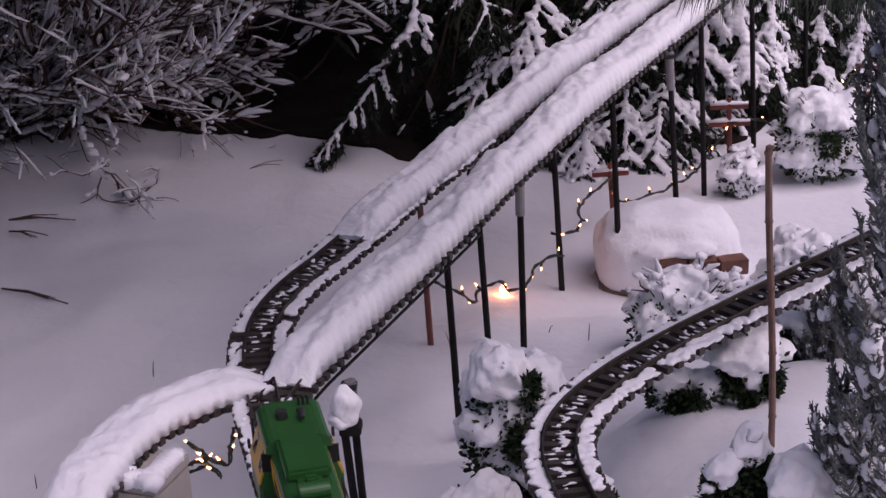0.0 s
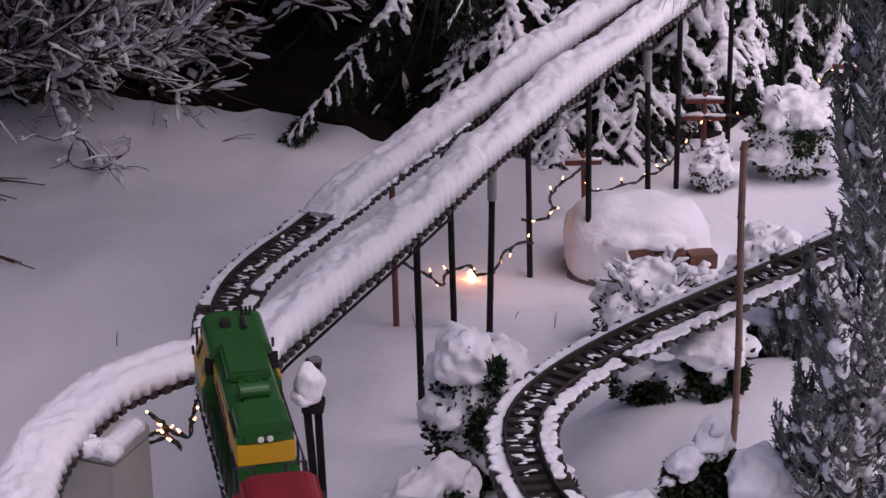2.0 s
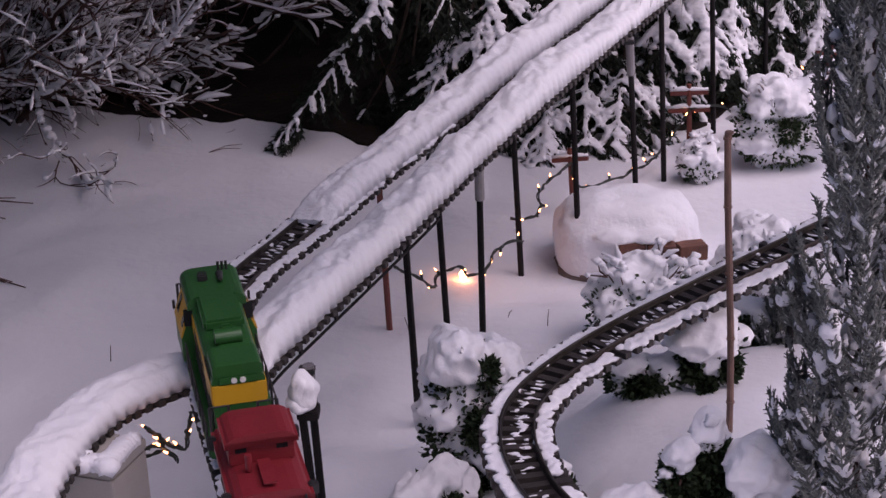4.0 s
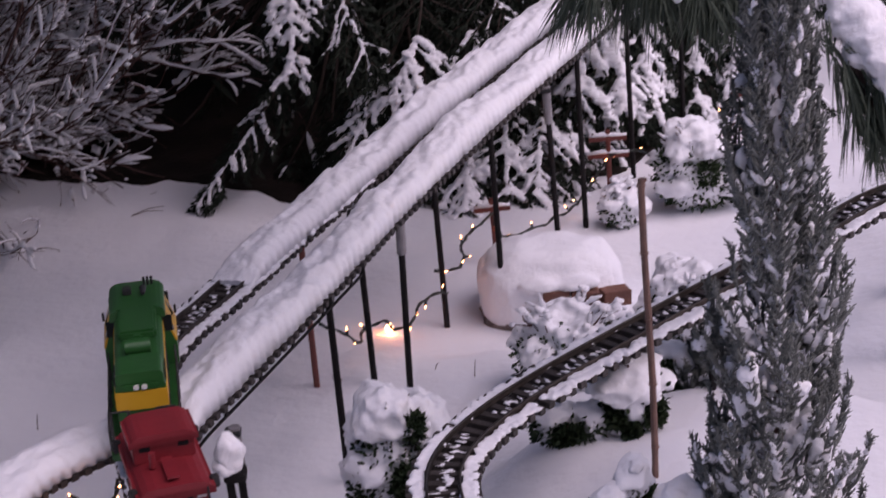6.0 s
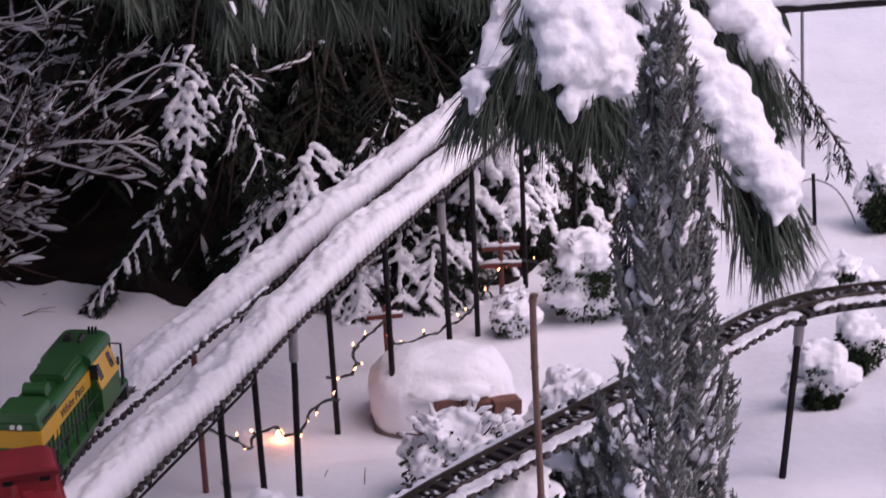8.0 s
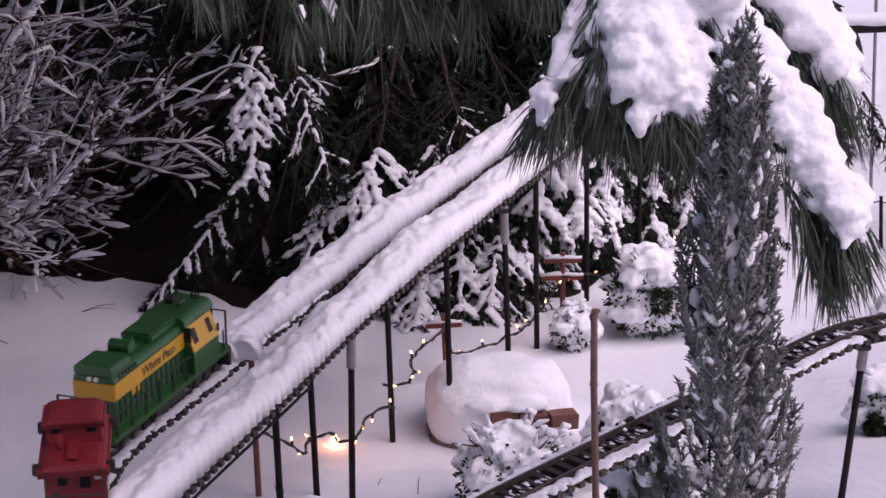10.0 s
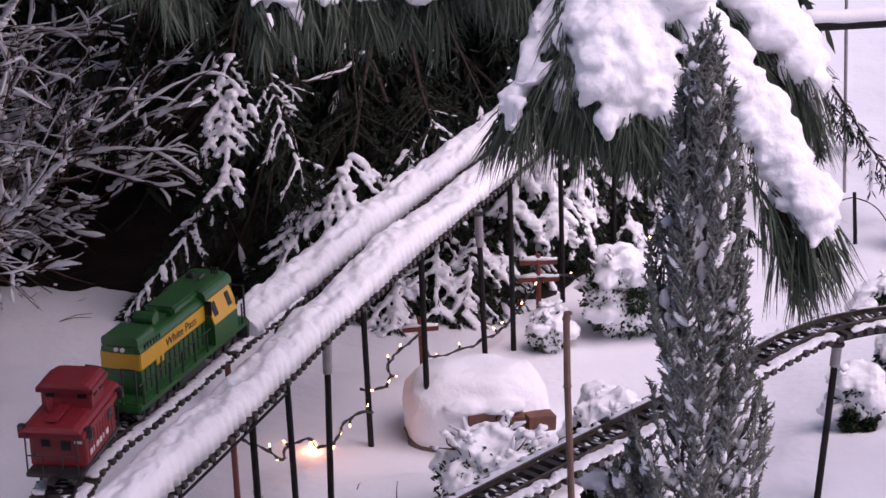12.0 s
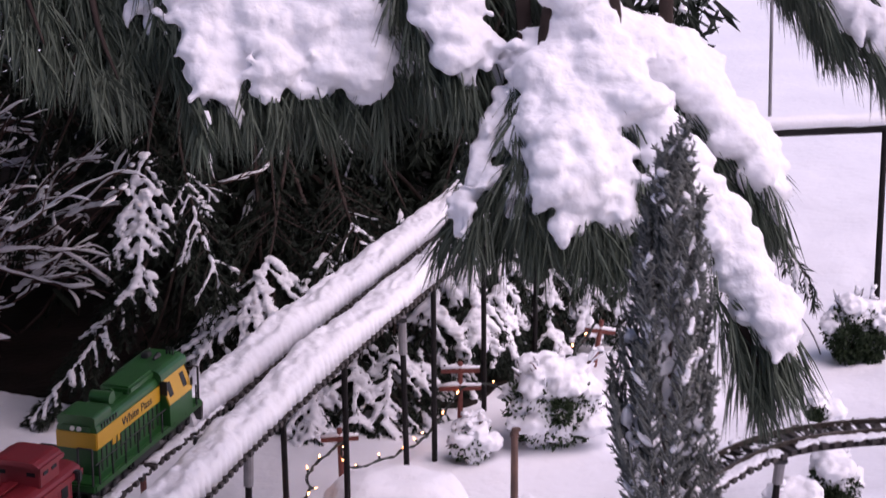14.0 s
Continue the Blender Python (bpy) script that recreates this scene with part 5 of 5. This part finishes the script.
def telegraph_pole(x, y, top, arms, tilt, label):
    z0 = ground_height(x, y)
    root = thing("telegraph_pole", label, "model pole", "model telegraph poles", Matrix.Translation((x, y, z0)) @ pose(0, 0, 0, 0, tilt, 0))
    h = top - z0
    part("mast", rod((0, 0, -0.03), (0, 0, h), 0.007, 0.006, 10), RED_POST, root)
    snow = Soup()
    for down, half in arms:
        part("crossarm", box(-half, half, -0.005, 0.005, h - down - 0.005, h - down + 0.005, 0.001), RED_POST, root)
        snow.tube([Vector((-half, 0, h - down + 0.008)), Vector((-half * 0.3, 0, h - down + 0.011)), Vector((half * 0.4, 0, h - down + 0.009)), Vector((half, 0, h - down + 0.008))], [0.004, 0.007, 0.006, 0.004], 7, 0.9, 0.15)
        for k in (-0.8, 0.8):
            part("insulator", rod((half * k, 0, h - down + 0.004), (half * k, 0, h - down + 0.016), 0.003, 0.002, 8), BLACK, root)
    link("snow_load", snow.mesh("snow_load"), SNOW, root, "strip of snow on the crossarms")


telegraph_pole(0.39, 5.08, 0.182, ((0.022, 0.046), (0.066, 0.05)), 0, "red-brown wooden model telegraph pole with two snowy crossarms")
telegraph_pole(0.1, 4.765, 0.146, ((0.025, 0.042),), -2, "red-brown wooden model telegraph pole with one crossarm")
telegraph_pole(0.775, 5.52, 0.13, ((0.03, 0.04),), 8, "leaning red-brown model telegraph pole far down the line")


def cane():
    root = thing("garden_cane", "tall thin brown bamboo cane stuck in the snow", "stake", m=Matrix.Translation((0.28, 2.9, 0)))
    z = 0.36
    i = 0
    while z < 0.866:
        top = min(z + 0.1, 0.868)
        b = rod((0.003 * math.sin(i), 0, z), (0.003 * math.sin(i + 1), 0, top), 0.0052, 0.0048, 9)
        rod((0.003 * math.sin(i + 1), 0, top - 0.003), (0.003 * math.sin(i + 1), 0, top), 0.0062, 0.0062, 9, b)
        part("joint", b, BAMBOO, root)
        z, i = top, i + 1


cane()


def shelf_post():
    root = thing("platform_post", "black wooden post with a square cap heaped with snow", "post", m=Matrix.Translation((-0.327, 2.96, 0)))
    z0 = ground_height(-0.31, 2.96)
    part("post", box(0.002, 0.013, -0.006, 0.006, z0 - 0.03, 0.425, 0.0015), BLACK_PIPE, root, m=pose(0.005, 0, 0, 0, -3, 0))
    part("cap", box(-0.016, 0.016, -0.018, 0.018, 0.424, 0.438, 0.002), BLACK_PIPE, root)
    soup = Soup()
    soup.lump((-0.006, 0, 0.464), 0.023, 0.024, 0.032, 4, 0.12, 1.6)
    soup.lump((-0.012, -0.004, 0.45), 0.021, 0.022, 0.018, 4, 0.12, 1.6)
    link("snow_load", soup.mesh("snow_load"), SNOW, root, "tall rounded cap of snow")


shelf_post()
post(-0.345, 3.15, ZT - 0.028, (0.006, 0), 0.09)
post(0.01, 2.72, ZL - 0.028, (0.0, 0), 0.0, label="short black post under the curved track")
post(1.1, 3.68, ZL - 0.028, (-0.01, 0), 0.05)


def pillar():
    root = thing("track_pillar", "cream panelled box pillar under the snowy curved track", "pillar", m=pose(-0.628, 2.87, 0, 0, 0, -20))
    z0 = ground_height(-0.628, 2.87)
    part("body", box(-0.06, 0.055, -0.05, 0.05, z0 - 0.02, 0.412, 0.003), CREAM, root)
    part("top_board", box(-0.061, 0.056, -0.051, 0.051, 0.412, 0.4285, 0.002), CREAM, root)
    part("corner_strip", box(0.05, 0.058, -0.053, -0.045, z0, 0.411, 0.001), CREAM, root)
    soup = Soup()
    soup.lump((0.05, -0.065, z0 + 0.02), 0.03, 0.02, 0.05, 3, 0.2)
    for k in range(9):
        soup.lump((-0.055 + 0.013 * k, -0.04 + 0.008 * math.sin(k * 2.1), 0.431), 0.018, 0.016, 0.013, 2, 0.25, 2.0)
        soup.lump((0.04, -0.045 + 0.01 * k, 0.431), 0.018, 0.013, 0.012, 2, 0.25, 2.0)
    link("snow_load", soup.mesh("snow_load"), SNOW, root, "snow clinging to the edges")


pillar()


# ---- string lights ----
def string_lights(points, label, every=3, seed=0):
    random.seed(seed)
    root = thing("string_lights", label, "string lights", "warm string lights")
    soup = Soup()
    path = curve_of(points, len(points) * 6)
    path = [p + Vector((0.004 * noise.noise(p * 30), 0.004 * noise.noise(p * 30 + Vector((5, 0, 0))), 0.004 * noise.noise(p * 30 + Vector((0, 7, 0))))) for p in path]
    soup.tube(path, [0.0021] * len(path), 5)
    twin = [p + Vector((0.004 * math.sin(i * 0.9), 0, 0.004 * math.cos(i * 0.9))) for i, p in enumerate(path)]
    soup.tube(twin, [0.0016] * len(twin), 5)
    link("cable", soup.mesh("cable"), CABLE, root, "dark green twisted cable")
    for i in range(3, len(path), every * 3):
        p = path[i]
        d = (UP * random.uniform(-0.3, 1.0) + jitter(0.8)).normalized()
        q = p + d * 0.012
        socket = part("socket", rod(p, q, 0.0032, 0.0028, 8), CABLE, root)
        b = rod(q, q + d * 0.007, 0.0022, 0.001, 8)
        part("bulb", b, BULB, socket, "glowing warm white bulb")


string_lights(((-0.269, 4.05, 0.181), (-0.234, 4.1, 0.137), (-0.198, 4.15, 0.089), (-0.191, 4.2, 0.091), (-0.147, 4.2, 0.111), (-0.13, 4.25, 0.067), (-0.091, 4.25, 0.083), (-0.077, 4.3, 0.095), (-0.054, 4.35, 0.092), (-0.015, 4.4, 0.079)),
              "string of warm lights draped along the track posts", 2, 1)
string_lights(((-0.044, 4.45, 0.107), (0.004, 4.45, 0.11), (0.026, 4.5, 0.117), (0.024, 4.55, 0.13), (0.057, 4.65, 0.125), (0.1, 4.757, 0.115)), "string of warm lights hanging in a loop from a model pole", 2, 2)
string_lights(((0.1, 4.757, 0.115), (0.102, 4.75, 0.082), (0.129, 4.8, 0.036), (0.182, 4.85, 0.03), (0.237, 4.9, 0.03), (0.285, 4.95, 0.036), (0.315, 5.0, 0.04), (0.351, 5.05, 0.071), (0.391, 5.07, 0.12)), "string of warm lights running over the snow to a model pole", 2, 3)
string_lights(((0.391, 5.07, 0.12), (0.456, 5.1, 0.118), (0.528, 5.15, 0.075), (0.565, 5.25, 0.079), (0.64, 5.3, 0.081), (0.675, 5.3, 0.088), (0.721, 5.4, 0.111), (0.775, 5.5, 0.125)), "string of warm lights leading back between the shrubs", 2, 4)
string_lights(((-0.486, 3.0, 0.425), (-0.509, 3.0, 0.41), (-0.514, 2.98, 0.392), (-0.516, 2.96, 0.374), (-0.542, 2.95, 0.394), (-0.561, 2.95, 0.414), (-0.546, 2.95, 0.38), (-0.58, 2.95, 0.37), (-0.565, 2.95, 0.386), (-0.541, 2.95, 0.38), (-0.528, 2.95, 0.359)),
              "tangled string of warm lights beside the cream pillar", 2, 5)


def snow_lamp():
    """A bright bulb half sunk in the snow."""
    z = ground_height(-0.146, 4.37)
    root = thing("ground_lamp", "small warm bulb glowing in the snow", "lamp", m=Matrix.Translation((-0.146, 4.37, z + 0.012)))
    soup = Soup()
    soup.lump((0, 0, 0), 0.009, 0.009, 0.01, 2, 0.0)
    link("bulb", soup.mesh("bulb"), BRIGHT_BULB, root, "bright warm bulb")


snow_lamp()


# ---- open lawn beyond ----
def snowy_rail():
    root = thing("snowy_rail", "dark horizontal wooden rail on a post carrying snow", "fence rail")
    z0 = ground_height(1.53, 5.6)
    part("post", rod((1.535, 5.6, z0 - 0.05), (1.53, 5.6, 0.6), 0.009, 0.008, 9), BLACK_PIPE, root)
    part("post", rod((2.6, 5.75, z0 - 0.05), (2.6, 5.75, 0.6), 0.009, 0.008, 9), BLACK_PIPE, root)
    part("rail", rod((1.1, 5.56, 0.607), (2.7, 5.76, 0.593), 0.014, 0.014, 9), BLACK_PIPE, root)
    soup = Soup()
    n = 40
    soup.tube([Vector((1.1 + 1.6 * i / n, 5.56 + 0.2 * i / n, 0.63 - 0.014 * i / n + 0.004 * noise.noise((i * 0.5, 0, 0)))) for i in range(n + 1)], [0.022 + 0.005 * noise.noise((i * 0.7, 3, 0)) for i in range(n + 1)], 8, 0.9, 0.08)
    link("snow_load", soup.mesh("snow_load"), SNOW, root, "ridge of snow on the rail")


snowy_rail()


def thin_pole():
    root = thing("feeder_pole", "thin grey metal pole standing in the snow", "pole", m=Matrix.Translation((1.333, 6.0, 0)))
    part("pole", rod((0.003, 0, -0.08), (-0.03, 0, 1.25), 0.005, 0.005, 8), GREY_PIPE, root)
    part("hook", rod((-0.03, 0, 1.25), (-0.12, 0, 1.28), 0.004, 0.004, 8), GREY_PIPE, root)
    stake = thing("garden_stake", "short dark stake with a bent wire beside it", "stake", m=Matrix.Translation((1.279, 5.6, 0)))
    part("stake", rod((0.004, 0, -0.06), (-0.006, 0, 0.14), 0.006, 0.005, 8), BLACK_PIPE, stake)
    soup = Soup()
    soup.tube(curve_of([Vector(p) for p in ((-0.05, 0, 0.115), (-0.005, 0, 0.125), (0.06, 0, 0.09), (0.11, 0, 0.0), (0.12, 0, -0.06))], 14), [0.0018] * 15, 5)
    link("wire", soup.mesh("wire"), BLACK_PIPE, stake)


thin_pole()


def stray_twigs():
    random.seed(77)
    for x, y, dx, dy, dz, n in ((-1.34, 4.88, 0.18, -0.02, 0.0, 3), (-1.24, 4.4, 0.2, -0.14, 0.0, 3), (-1.32, 4.8, 0.1, -0.08, 0.0, 3), (-0.8, 5.2, 0.12, 0.03, 0.0, 2), (0.03, 4.05, 0.004, 0.0, 0.05, 1), (-0.82, 3.9, 0.004, 0.0, 0.04, 1), (-0.98, 3.55, 0.0, 0.0, 0.04, 1), (-0.24, 4.0, 0.01, 0.0, 0.045, 2), (-0.05, 4.1, 0.015, 0, 0.03, 1)):
        soup = Soup()
        z = ground_height(x, y)
        p = Vector((x, y, z - 0.004 if dz > 0.01 else z + 0.004))
        for k in range(n):
            q = p + Vector((dx, dy, dz)) * random.uniform(0.6, 1.0) + jitter(0.02 * (k > 0))
            q.z = max(q.z, ground_height(q.x, q.y) + 0.002)
            soup.tube([p, (p + q) / 2 + Vector((0, 0, 0.006)), q], [0.0022, 0.0018, 0.0012] if n == 3 else [0.001, 0.0009, 0.0006], 5)
        tagged(link("dry_stalk", soup.mesh("dry_stalk"), TWIG), "thin dry stalk poking out of the snow", "twig")


stray_twigs()


def blocking_wall():
    """An unseen wall behind the viewpoint, added to close that side and cut front light."""
    me = bpy.data.meshes.new("blocking_wall")
    b = box(-9.0, 7.0, -1.6, -1.4, -0.5, 3.6)
    b.to_mesh(me)
    b.free()
    tagged(link("wall_south", me, CREAM), "plain cream wall behind the viewpoint, unseen, added to cut front light", "wall", kind="structure")


blocking_wall()


motions()
